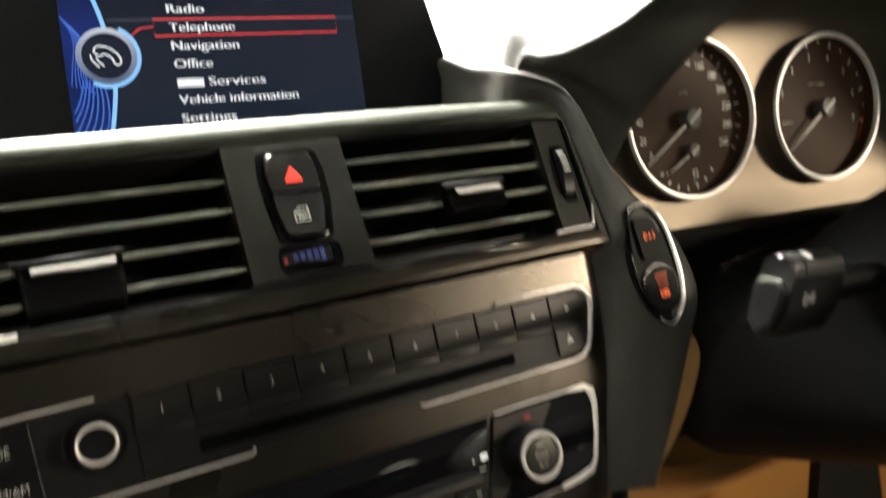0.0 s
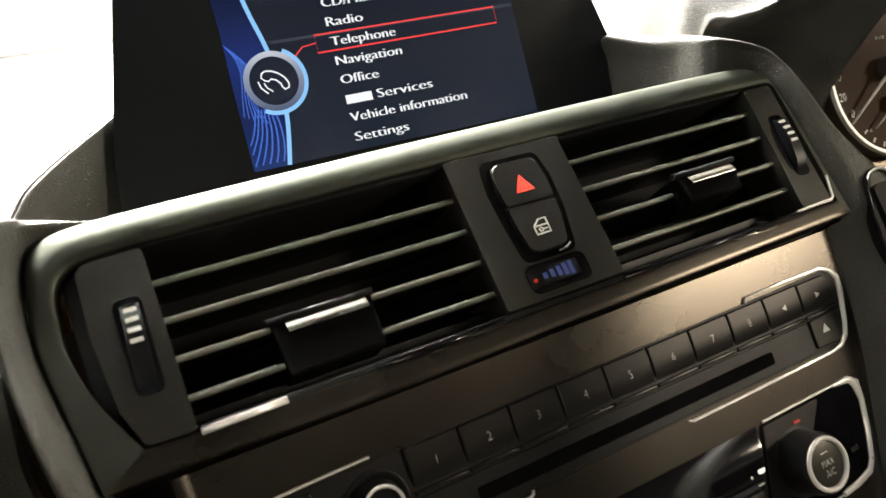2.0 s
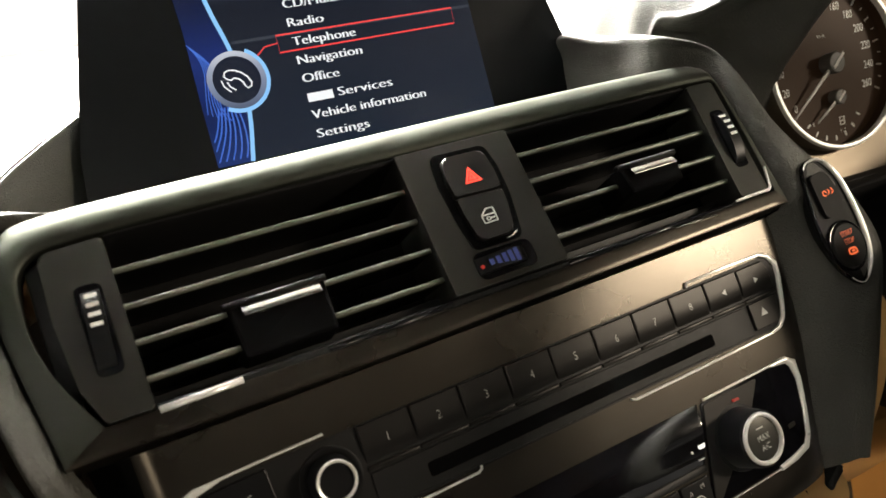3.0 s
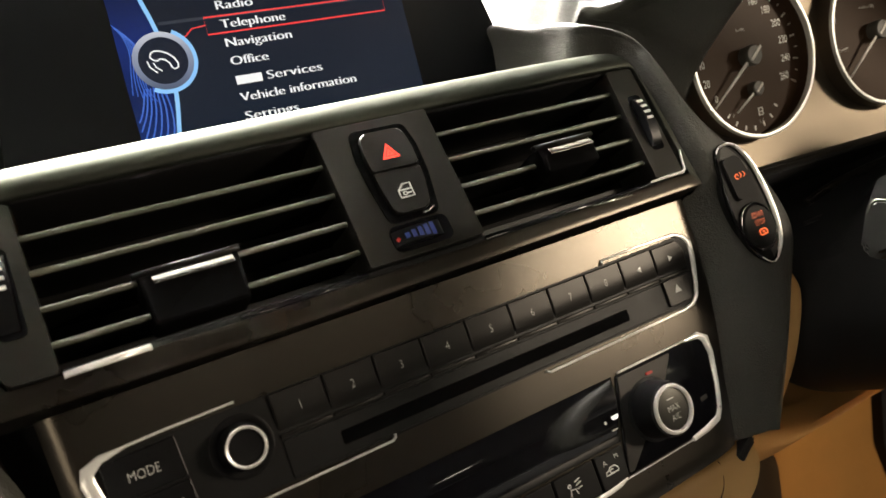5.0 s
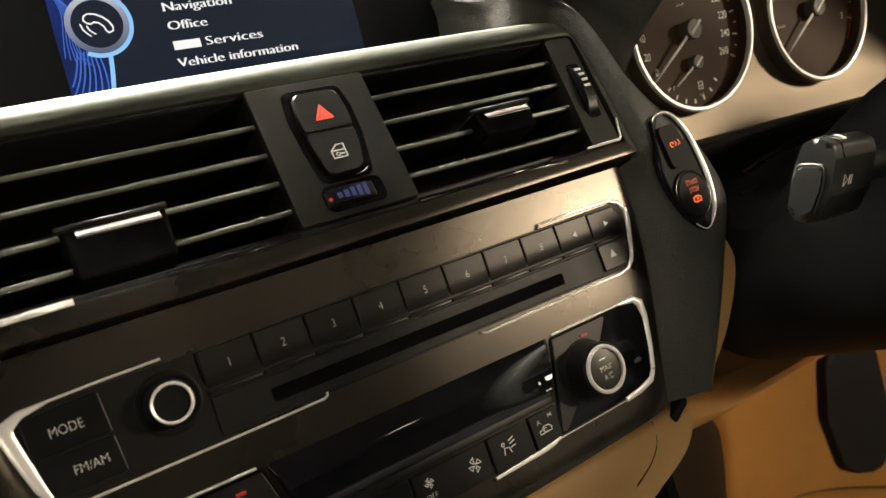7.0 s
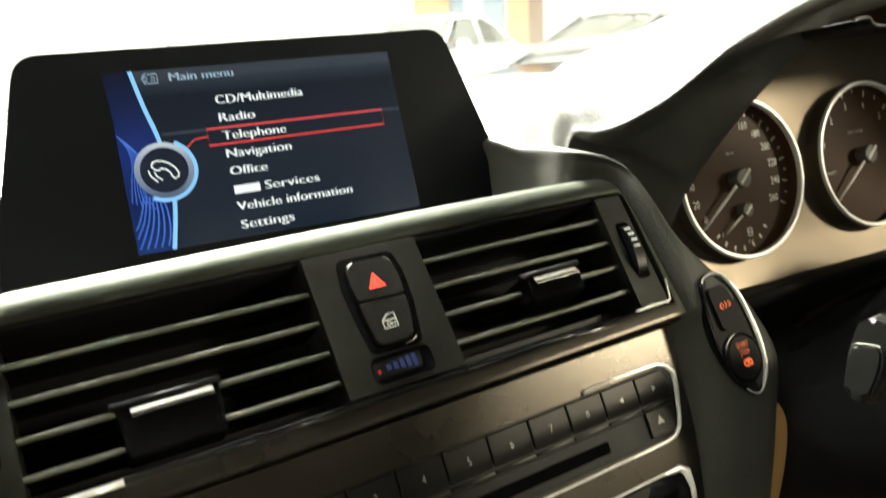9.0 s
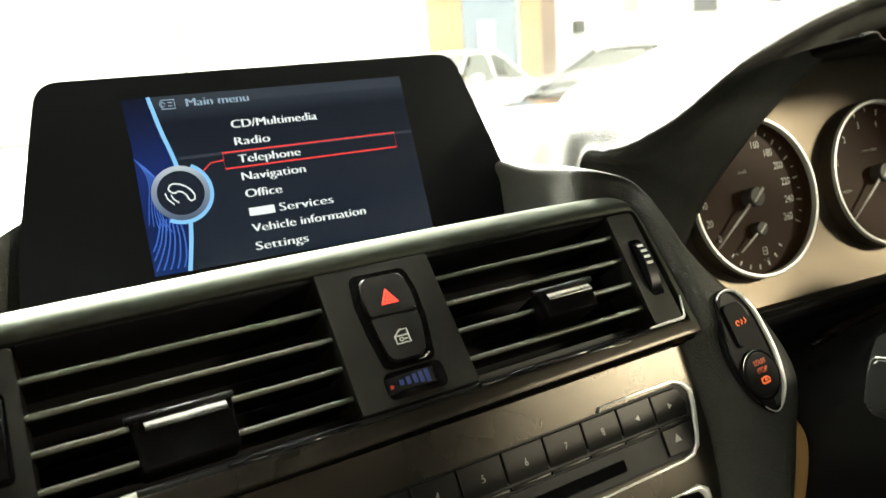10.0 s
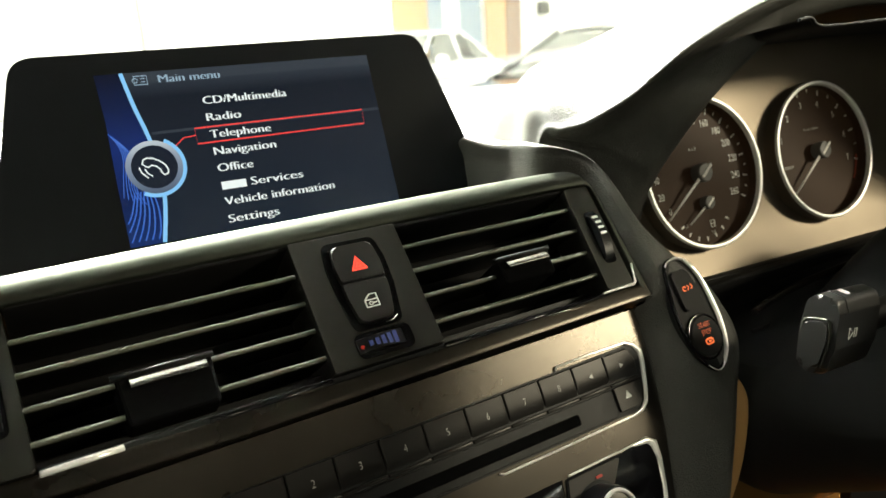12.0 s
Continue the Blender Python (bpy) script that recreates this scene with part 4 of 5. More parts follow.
part("handset_mark", join(stroke([(hx + x, hy + y) for x, y in ((-5.8, 1.7), (-5.0, 3.6), (-3.2, 4.3), (-.6, 3.9), (2.2, 2.4), (4.4, .2), (5.6, -2.4), (5.2, -4.3), (3.4, -4.9), (2.4, -3.6), (2.0, -2.0), (.4, -.2),
                                  (-1.6, .5), (-3.0, -.3), (-4.4, .2))], .8, 2.3, .2, True),
                          *[stroke([(hx + x, hy + y) for x, y in q], .7, 2.3, .2) for q in (((-7.4, .2), (-6.8, -2.6), (-4.2, -5.6)), ((-5.0, -.8), (-4.2, -3.0), (-2.0, -5.0)))]), G_TEXT, whl, "white handset mark", False)
part("selection_box", stroke([(-29.7, 46.0), (60.2, 46.4), (60.4, 54.2), (-29.7, 54.0)], .8, 1.8, .2, True), G_RED, disp, "thin red selection box", False)
part("selection_line", stroke([(-29.7, 50.5), (-36, 49.8), (-41.5, 45.2)], .6, 1.8, .2), G_RED, disp, "thin red pointer line", False)


def fitted(txt, x0, x1, y, cap, mat, parent, weight=.30):
    """A line of bold menu lettering between x0 and x1."""
    ob = words("menu_text", txt, cap, 0, 0, 0, mat, parent)
    xs = [v.co.x for v in ob.data.vertices]
    k = (x1 - x0) * MM / (max(xs) - min(xs))
    lo = min(xs)
    bm = bmesh.new()
    for i, dx in enumerate((-weight, 0, weight)):
        cp = ob.data.copy()
        for v in cp.vertices:
            v.co = Vector((x0 * MM + (v.co.x - lo) * k + dx * MM, y * MM + v.co.y, (1.85 + i * .02) * MM))
        bm.from_mesh(cp)
        bpy.data.meshes.remove(cp)
    bm.to_mesh(ob.data)
    bm.free()
    return ob


fitted("Main menu", -41.5, -12, 80.6, 4.2, G_HEAD, disp)
for txt, x1, y in (("CD/Multimedia", 20.3, 67.6), ("Radio", -5.6, 58.8), ("Telephone", 8.0, 49.9), ("Navigation", 8.8, 41.0), ("Office", -5.0, 32.3),
                   ("Vehicle information", 35.2, 14.9), ("Settings", 3.0, 5.9)):
    fitted(txt, -22.6, x1, y, 4.3, G_TEXT, disp)
part("menu_bar", slab([(-22.6, 21.2), (-10.2, 21.2), (-10.2, 25.2), (-22.6, 25.2)], 1.6, 1.85), G_TEXT, disp, "white bar in place of a name", False)
fitted("Services", -7.6, 19.6, 23.3, 4.3, G_TEXT, disp)
part("menu_icon", join(stroke([(-53, 78.6), (-47, 78.6), (-47, 83), (-53, 83)], .6, 1.8, .2, True), stroke([(-50, 80), (-48, 80)], .5, 1.8, .2), stroke([(-50, 81.6), (-48, 81.6)], .5, 1.8, .2),
                       stroke(arc(-52.6, 80.8, 1.2, 0, 330, 10), .5, 1.8, .2)), G_HEAD, disp, "small grey menu mark", False)
# ---- radio panel ----
rad = thing("radio_panel", F_RADIO, "satin grey radio and climate fascia with preset buttons", "radio")
def fascia_sheet(nu=72, nv=44):
    """Face of the panel: flat in the middle, its side and lower edges rolled back."""
    bm = bmesh.new()
    side = [(22.3, 132.0), (0, 130.8), (-16, 129.2), (-34.6, 125.4), (-60, 118.0), (-86, 111.5)]

    def reach(q):
        for (a, w), (b, v) in zip(side, side[1:]):
            if q >= b:
                return w + (v - w) * (a - q) / (a - b)
        return side[-1][1]

    g = []
    for i in range(nu + 1):
        u = math.sin((i / nu - .5) * math.pi * .94) / math.sin(math.pi * .47)
        col = []
        for j in range(nv + 1):
            q = 22.3 - (j / nv) * (109.8 - 3 * u * u)
            w = reach(q)
            x = u * w
            roll = 6 + 9 * min(1, max(0, (-8 - q) / 24))
            d, e = max(0, roll - (w - abs(x))), max(0, -81 - q)
            col.append(bm.verts.new((x * MM, q * MM, -(2.6 * (d / roll) ** 2 + .05 * e * e) * MM)))
        g.append(col)
    for i in range(nu):
        for j in range(nv):
            bm.faces.new((g[i][j], g[i + 1][j], g[i + 1][j + 1], g[i][j + 1]))
    rim_e = [e for e in bm.edges if e.is_boundary]
    out = bmesh.ops.extrude_edge_only(bm, edges=rim_e)["geom"]
    for v in out:
        if isinstance(v, bmesh.types.BMVert):
            v.co.z = -14 * MM
    return bm


part("fascia", fascia_sheet(), FASCIA, rad, "satin grey fascia", True, 50)
# gap above the fascia
part("backing", slab([(-147, 36), (143, 36), (140, 22), (133, -60), (112, -86), (-112, -86), (-134, -60), (-142, 10)], -34, -15), DEEP, rad, "black backing plate")
part("gap_filler", slab([(-140, 22), (137, 22), (137, 36), (-140, 36)], -26, -9), PLASTIC, rad, "black gap under the vents")
AUD = rpoly([(-123, 6.6), (119.5, 7.8), (124, 1.5), (117.2, -19), (112, -21.6), (-112, -21.6), (-118, -19)], [3, 5, 3, 4, 3, 3, 4], 4)
part("audio_inset", slab(AUD, -2, .35, .2), PLASTIC, rad, "charcoal button inset")
def preset_shape(x0, x1, top, corner):
    """A button face, flat above and rolled back below."""
    prof = [(top, .3), (top - .1, 1.15), (top - .5, 1.45), (1.5, 1.5), (-.5, 1.46), (-2.0, 1.3), (-3.4, 1.02), (-4.8, .62), (-6.0, .2), (-6.1, 0)]
    bm = bmesh.new()
    rows = []
    for q, h in prof:
        cutoff = corner * max(0, (q - top + 4) / 4) ** 2 if corner else 0
        rows.append([bm.verts.new((x * MM, q * MM, z * MM)) for x, z in ((x0, 0), (x0 + .05, h * .8), (x0 + .4, h), (x1 - .4 - cutoff, h), (x1 - .05 - cutoff, h * .8), (x1 - cutoff, 0))])
    for a, b_ in zip(rows, rows[1:]):
        for k in range(5):
            bm.faces.new((a[k], a[k + 1], b_[k + 1], b_[k]))
    return bm


DIV = [-69.5, -50.8, -32.3, -13.6, 5.4, 24.8, 44.0, 63.0, 81.6, 100.3, 118.6]
for i in range(10):
    x0, x1 = DIV[i] + .35, DIV[i + 1] - .35
    top = 6.7 if i < 9 else 6.4
    bt = part("preset_button", preset_shape(x0, x1, top, 0 if i < 9 else 3), PRESET, rad, "satin black preset button", True, 14)
    cx = (x0 + x1) / 2
    if i < 8:
        words("button_number", str(i + 1), 3.1, cx, .1, 1.56, PRINT, bt, "CENTER", squash=.85)
    else:
        d = -1 if i == 8 else 1
        part("arrow_mark", slab([(cx + d * 1.3, .1), (cx - d * .9, 1.3), (cx - d * .9, -1.1)], 1.45, 1.6), PRINT, bt, "small white arrow", False)
    # lower lip that carries on below the button
    part("button_lip", slab([(x0, -8.0), (x1, -8.0), (x1, -6.5), (x0, -6.5)], .2, 1.0, .3), PRESET, bt)
ej = part("eject_button", slab(rpoly([(100.7, -19.4), (114.5, -19.6), (117.4, -8.4), (100.7, -8.4)], [.8, 3, .8, .8], 3), .2, 1.4, .4), PRESET, rad, "black eject button")
part("eject_mark", slab([(105.6, -14.6), (109.6, -14.6), (107.6, -11.2)], 1.35, 1.52), PRINT, ej, "white eject triangle", False)
sl = part("slot_bar", slab(rpoly([(-69, -20.8), (99.8, -20.8), (99.8, -8.6), (-69, -8.6)], .5, 2), .2, .9, .3), PLASTIC, rad, "charcoal disc slot bar")
part("disc_slot", slab(rrect(-50.6, -17.6, 78, -12.8, .8, 2), .7, 1.0), VOID, sl, "flat black strip for the slot's shade")
kb = part("volume_knob", lathe([(10.0, .2), (10.0, .7), (9.2, .9), (7.6, .5), (7.4, 1), (6.9, 6.2), (6.4, 7.0), (5.2, 7.0), (5.0, 6.6), (0, 6.3)], 48, -80.9, -5.4), BUTTON, rad, "black volume knob")
part("knob_ring", lathe([(6.3, 6.8), (6.4, 7.3), (6.1, 7.7), (5.5, 7.5), (5.2, 6.6)], 48, -80.9, -5.4), PEARL, kb, "bright chrome ring")
for txt, pts, cy in (("MODE", [(-119.5, -7.6), (-97.8, -7.4), (-98.6, 5.4), (-120, 4.6)], -1.7), ("FM/AM", [(-117.8, -19.6), (-97, -19.8), (-97.8, -8), (-119.3, -8.2)], -14.0)):
    bt = part("mode_button", slab(rpoly(pts, .8, 3), .2, 1.3, .4), BUTTON, rad, "black source button")
    words("button_word", txt, 3.0, -109.1 if txt == "MODE" else -105.8, cy, 1.36, PRINT, bt, "CENTER", squash=.80)


def chrome(pts, w, h, parent, z=.6, label="bright chrome trim line"):
    return part("chrome_trim", sweep([(x, y, z) for x, y in pts], w, h, False, 10, .8), PEARL, parent, label)


chrome([(-79.4, 8.3), (-100, 7.9), (-112, 7.4)], .9, 1.2, rad)
chrome([(-112, 7.3), (-119, 6.4), (-123, 4.2), (-123.6, 1), (-122, -6), (-119.6, -15), (-117.6, -20)], [1, 2.6, 4.2, 4.4, 4.0, 3.6, 2.0], 1.8, rad, label="broad bright chrome corner")
chrome([(-118.5, -22.4), (-112, -23.2), (-70, -23.0), (-34.5, -22.7), (-33.2, -22), (-33, -20.8)], .9, 1.2, rad)
chrome([(74, 7.6), (75, 9.2), (95, 9.4), (116, 8.9), (120.6, 7.0), (123.6, 3.2), (123.0, -2), (119.4, -14), (117.2, -18.8), (113.5, -21.8), (108, -22.8), (70, -23.2), (34, -23.4), (32, -22.6)],
       [.8, 1.0, 1.2, 1.6, 2.4, 3.0, 2.8, 2.2, 2.2, 1.8, 1.2, 1.0, .9, .8], 1.5, rad)

# ---- climate panel ----
cli = thing("climate_panel", F_RADIO, "gloss black climate control panel with two rotary knobs", "climate panel")
def convex_strip(bulge=2.5, nu=60, nv=20):
    """A gloss window that bulges outwards, its ends slanted."""
    bm = bmesh.new()
    g = []
    for i in range(nu + 1):
        col = []
        for j in range(nv + 1):
            q = -35.0 - 21.0 * j / nv
            w = 59.6 + (q + 35) * .29
            x = w * math.sin((i / nu - .5) * math.pi)
            edge = min(1, (w - abs(x)) / .8)
            h = bulge * (1 - ((q + 45.5) / 10.5) ** 2) * math.sqrt(edge * (2 - edge)) + .3
            col.append(bm.verts.new((x * MM, q * MM, h * MM)))
        g.append(col)
    for i in range(nu):
        for j in range(nv):
            bm.faces.new((g[i][j], g[i + 1][j], g[i + 1][j + 1], g[i][j + 1]))
    out = bmesh.ops.extrude_edge_only(bm, edges=[e for e in bm.edges if e.is_boundary])["geom"]
    for v in out:
        if isinstance(v, bmesh.types.BMVert):
            v.co.z = -3 * MM
    return bm


part("display_strip", convex_strip(), GLOSS, cli, "gloss black bulging display window", True, 40)
part("strip_ledge", slab([(-54, -59.4), (54, -59.4), (53.4, -56.2), (-53.4, -56.2)], -3, .5, .4), PLASTIC, cli, "black ledge under the window")
# glowing pill imitates a roof lamp's reflection in the gloss window
DIM = material("white_lamp_reflection", (.5, .5, .5), .5, emit=(1, .98, .95), strength=.6)
part("display_mark", slab(rrect(51.4, -50.0, 55.0, -47.4, 1.1, 4), 2.0, 2.62), DIM, cli, "lamp reflection as a glowing white pill", False)
part("display_mark", slab(rrect(50.6, -54.0, 53.6, -53.5, .2, 2), .5, 1.75), PRINT, cli, "lit white line", False)
part("display_mark", slab(rrect(47.6, -50.2, 48.4, -49.0, .3, 2), 2.0, 2.8), PRINT, cli, "small white sign", False)
BX = [-53.5, -37.9, -15.6, 17.7, 37.9, 53.2]
for i in range(5):
    x0, x1 = BX[i] + .4, BX[i + 1] - .4
    bt = part("climate_button", slab(rpoly([(x0 + (1.2 if i == 0 else 0), -73.6), (x1 - (1.2 if i == 4 else 0), -73.2), (x1, -60.0), (x0, -60.0)], .6, 2), -1, 1.0, .5), BUTTON, cli, "black climate button")
    cx, cy = (x0 + x1) / 2, -66.5
    if i == 2:
        # two fan marks share this rocker
        for fx, fy, r in ((-9.0, -64.4, 1.9), (10.4, -66.4, 2.9)):
            mk = [stroke([(fx + math.cos(radians(a)) * r * .15, fy + math.sin(radians(a)) * r * .15), (fx + math.cos(radians(a + 25)) * r * .8, fy + math.sin(radians(a + 25)) * r * .8),
                          (fx + math.cos(radians(a - 20)) * r, fy + math.sin(radians(a - 20)) * r), (fx + math.cos(radians(a - 12)) * r * .4, fy + math.sin(radians(a - 12)) * r * .4)], .5, 1.1, .2, True) for a in (20, 110, 200, 290)]
            part("fan_mark", join(*mk), PRINT, bt, "white fan mark", False)
        words("button_word", "OFF", 2.0, -9.4, -69.2, 1.08, PRINT, bt, "CENTER")
    elif i == 3:
        mk = [stroke([(25.4, -69), (26.2, -66), (28.8, -66.4), (29.6, -69)], .6, 1.1, .2), stroke([(29.4, -63.4), (32.6, -62.4)], .6, 1.1, .2), stroke([(29.6, -65), (32.8, -64.2)], .6, 1.1, .2),
              stroke([(29.8, -66.8), (32.8, -66.4)], .6, 1.1, .2), stroke(arc(26, -64.2, .8, 0, 330, 8), .6, 1.1, .2)]
        am = join(*mk)
        am.transform(Matrix.Translation((26.8 * MM, -66.2 * MM, 0)) @ Matrix.Diagonal((.8, .8, 1, 1)) @ Matrix.Translation((-29.2 * MM, 66 * MM, 0)))
        part("airflow_mark", am, PRINT, bt, "white airflow mark", False)
    elif i == 4:
        words("button_word", "A", 2.0, 42.4, -63.6, 1.08, PRINT, bt, "CENTER")
        words("button_word", "M", 2.0, 48.4, -62.8, 1.08, PRINT, bt, "CENTER")
        rm = join(stroke([(43.2, -69.6), (43.4, -67.6), (45.4, -67), (46.6, -65.4), (50, -65.4), (51.6, -67.2), (51.6, -69.4)], .7, 1.1, .2, True),
                  stroke(arc(47.4, -68, 1.3, 40, 320, 10), .7, 1.1, .2))
        rm.transform(Matrix.Translation((44.6 * MM, -66.9 * MM, 0)) @ Matrix.Diagonal((.72, .6, 1, 1)) @ Matrix.Translation((-47.4 * MM, 67.4 * MM, 0)))
        part("recirculation_mark", rm, PRINT, bt, "white recirculation mark", False)
for s in (-1, 1):
    def X(pts, s=s):
        q = [(s * x, y) for x, y in pts]
        return q if s > 0 else q[::-1]
    pod = part("knob_bay", slab(rpoly(X([(61.2, -35.4), (112, -35.0), (113, -44), (107, -68.5), (88, -71.8), (50.8, -72.4)]), [1, 3, 3, 4, 3, 1], 4), -1, .6, .4), GLOSS, cli, "gloss black knob bay")
    part("bay_cheek", slab(rpoly(X([(61.9, -36.2), (92, -36.0), (84, -46), (66, -62), (54.6, -71.6), (51.9, -71.6)]), 1, 3), .5, .95, .3), PRESET, pod, "satin black cheek")
    kx, ky = 73.7 * s, -53.8
    kn = part("temperature_knob", lathe([(13.0, .4), (13.0, 1.0), (11.6, 1.5), (11.0, 9.6), (10.7, 11.6), (10.0, 12.2), (8.6, 12.4), (8.2, 12.0), (0, 11.8)], 56, kx, ky), BUTTON, cli, "black temperature knob")
    part("knob_ring", lathe([(8.1, 11.8), (8.3, 13.0), (8.9, 13.4), (9.6, 13.0), (10.0, 11.8)], 56, kx, ky), PEARL, kn, "bright chrome ring")
    part("knob_cap", lathe([(0, 12.5), (6.0, 12.4), (8.1, 12.0)], 40, kx, ky), PLATE, kn, "charcoal knob cap")
    if s > 0:
        words("knob_word", "MAX", 2.5, kx, ky + .4, 12.65, PRINT, kn, "CENTER", squash=.85)
        words("knob_word", "A/C", 2.5, kx, ky - 3.2, 12.6, PRINT, kn, "CENTER", squash=.85)
        part("knob_mark", stroke([(kx - 2, ky + 4.2), (kx + 1.6, ky + 4.2)], .4, 12.6, .3), PRINT, kn, "small pale line", False)
    part("red_mark", slab(rpoly([(kx + 2.2, ky + 13.4), (kx + 5.4, ky + 13.4), (kx + 5.4, ky + 14.4), (kx + 2.2, ky + 14.4)], .3, 2), .6, 1.6), RED_DIM, kn, "dim red mark", False)
    chrome(X([(63, -34.6), (80, -34.4), (101, -34.4)]), .9, 1.3, cli)
    chrome(X([(101, -34.6), (109.5, -34.8), (112.8, -37.4), (113.2, -44), (110.6, -56), (107.4, -66.0), (104.5, -69.6), (97, -71.4), (88, -72.4)]), [1.2, 3.0, 4.6, 3.0, 2.2, 2.4, 2.8, 2.8, 2.2], 1.8, cli, label="broad bright chrome corner")
    chrome(X([(88, -72.6), (50, -73.2)]), .5, .9, cli)
    chrome(X([(50.4, -72.6), (46, -73.6), (40, -74.2), (17, -74.8)]), [1.0, 2.2, 2.0, 1.2], 1.4, cli)
    part("bay_word", slab([(s * 101 - 2, -60.6), (s * 101 + 2, -60.2), (s * 101 + 2, -58.4), (s * 101 - 2, -58.8)], .6, .7), PLATE, pod, "faint dark mark", False)

# ---- start button pod ----
STALK = material("stalk_black_plastic", (.006, .006, .0056), .32, 0, .1, 2200, .06, 3000, .1, 40, spec=.5)
pod = thing("start_button_pod", F_RADIO @ Matrix.Translation((-.0020, .0006, .002)), "oval chrome-ringed pod with engine start button", "switch panel")
OV = oval([(151.6, 35.5), (157.5, 38.5), (165, 37), (171.5, 28), (174.6, 14), (175.2, 1), (172, -11), (163, -18.6), (154.5, -12.5), (149.8, -1), (148.4, 11), (149.6, 25)])
part("pod_rim", sweep([(x, y, 6.0) for x, y in OV], 1.5, 2.0, True, 10), GLOSS, pod, "gloss black rim")
part("pod_ring", sweep([(x, y, 6.4) for x, y in OV[:32]], [.6 + 2.3 * math.sin(math.pi * min(1, i / 27) ** 1.7) ** .7 if i < 27 else .6 for i in range(32)], 2.2, False, 10), PEARL, pod, "bright chrome half ring")
part("pod_body", slab(OV, -12, 5.6, .4), DEEP, pod, "gloss black pod body")
ds = part("stability_button", slab(rpoly([(153, 32), (164.0, 33), (169.0, 17), (155, 11.5)], [2, 4, 2, 2], 4), 5.2, 7.2, .7), DEEP, pod, "black stability control button")
part("stability_mark", join(stroke(arc(158.6, 23.0, 1.1, 0, 300, 9), .6, 7.3, .3), stroke([(160.6, 22), (161.8, 23.4), (160.8, 24.4)], .6, 7.3, .3), stroke([(162.8, 22.2), (164.2, 23), (163.2, 24.6)], .6, 7.3, .3)), ORANGE, ds, "orange backlit mark", False)
sb = part("start_button", lathe([(11.4, 5.4), (11.4, 6.2), (10.2, 6.6), (9.6, 7.6), (8.8, 7.8), (4, 7.2), (0, 7.0)], 40, 161.6, -1.5), DEEP, pod, "round black start button")
part("start_collar", ring(arc(161.6, -1.5, 11.4, 0, 350, 35), arc(161.6, -1.5, 10.2, 0, 350, 35), 5.4, 7.0, .3), GLOSS, sb, "gloss black collar")
words("button_word", "START", 2.5, 162.0, 3.8, 7.75, ORANGE, sb, "CENTER", squash=.8, label="orange backlit word")
words("button_word", "STOP", 2.5, 162.0, .2, 7.75, ORANGE, sb, "CENTER", squash=.8, label="orange backlit word")
part("engine_mark", join(stroke([(159.6, -5.0), (159.6, -3.4), (161, -3), (163.4, -3), (164.4, -3.9), (164.4, -5.3), (160.8, -5.5)], .9, 7.7, .3, True), stroke([(161.4, -4.2), (163.0, -4.2)], 1.0, 7.7, .3)), ORANGE, sb, "orange backlit engine mark", False)

# ---- instrument cluster ----
clu = thing("instrument_cluster", F_DIALS, "satin bronze-grey instrument cluster with two pale-ringed dials", "instrument cluster")
# concave panel, leaning over the dials at the top and out below them
part("panel", thicken(loft([[on(F_DIALS, x, s, -11.8 + (.0002 if s > -25 else .0045) * (s + 25) ** 2) for x in (-58 + max(0, s) * .55, 0 + max(0, s) * .4, 70, 150, 225)] for s in (-61, -45, -30, -15, 0, 15, 30, 45, 60, 74)], 24, 40), .0015),
     DIAL_PANEL, clu, "satin bronze-grey panel").matrix_world = Matrix.Identity(4)
part("panel_seam", sweep([(60, -60, -11.0), (60.4, -50, -11.2), (60.8, -40, -11.4)], .5, .5, False, 6), PLASTIC, clu, "fine dark seam")
part("panel_lip", slab([(-70, -63), (225, -63), (225, -60.5), (-70, -60.5)], -6, 6, .8), PLASTIC, clu, "black lower lip")
part("panel_strip", slab([(-70, -60.6), (225, -60.6), (225, -58.6), (-70, -58.6)], -12.6, -6.5, .5), DIAL_PANEL, clu, "satin lower edge")


# the visor's reach is set deep enough to shade the upper panel
VISOR = [(-26, 58.6, 96), (-18, 59, 96), (-10, 55, 96), (34, 55.6, 96), (120, 57, 96), (225, 55, 96)]
part("visor", loft([[on(F_DIALS, *p) for p in VISOR], [on(F_DIALS, x * .85 + 26, q + 9, 40) for x, q, n in VISOR], [on(F_DIALS, x * .7 + 62, q + 18, -14) for x, q, n in VISOR]], 40, 12), DEEP, clu, "black inner visor over the dials").matrix_world = Matrix.Identity(4)
# added out of view to block light from the right
part("shade_flank", thicken(loft([[on(F_DIALS, 236, 78, n) for n in (-14, 80, 200)], [on(F_DIALS, 230, 10, n) for n in (-14, 60, 115)], [on(F_DIALS, 228, -62, n) for n in (-14, -10, -5)]], 12, 12), .003), DEEP, clu, "unseen black flank that shades the dials").matrix_world = Matrix.Identity(4)
part("visor_edge", sweep([tuple(p) for p in smooth_curve(VISOR, 40)], 1.6, 2.2, False, 8), PLASTIC, clu, "faintly shining edge of the visor")


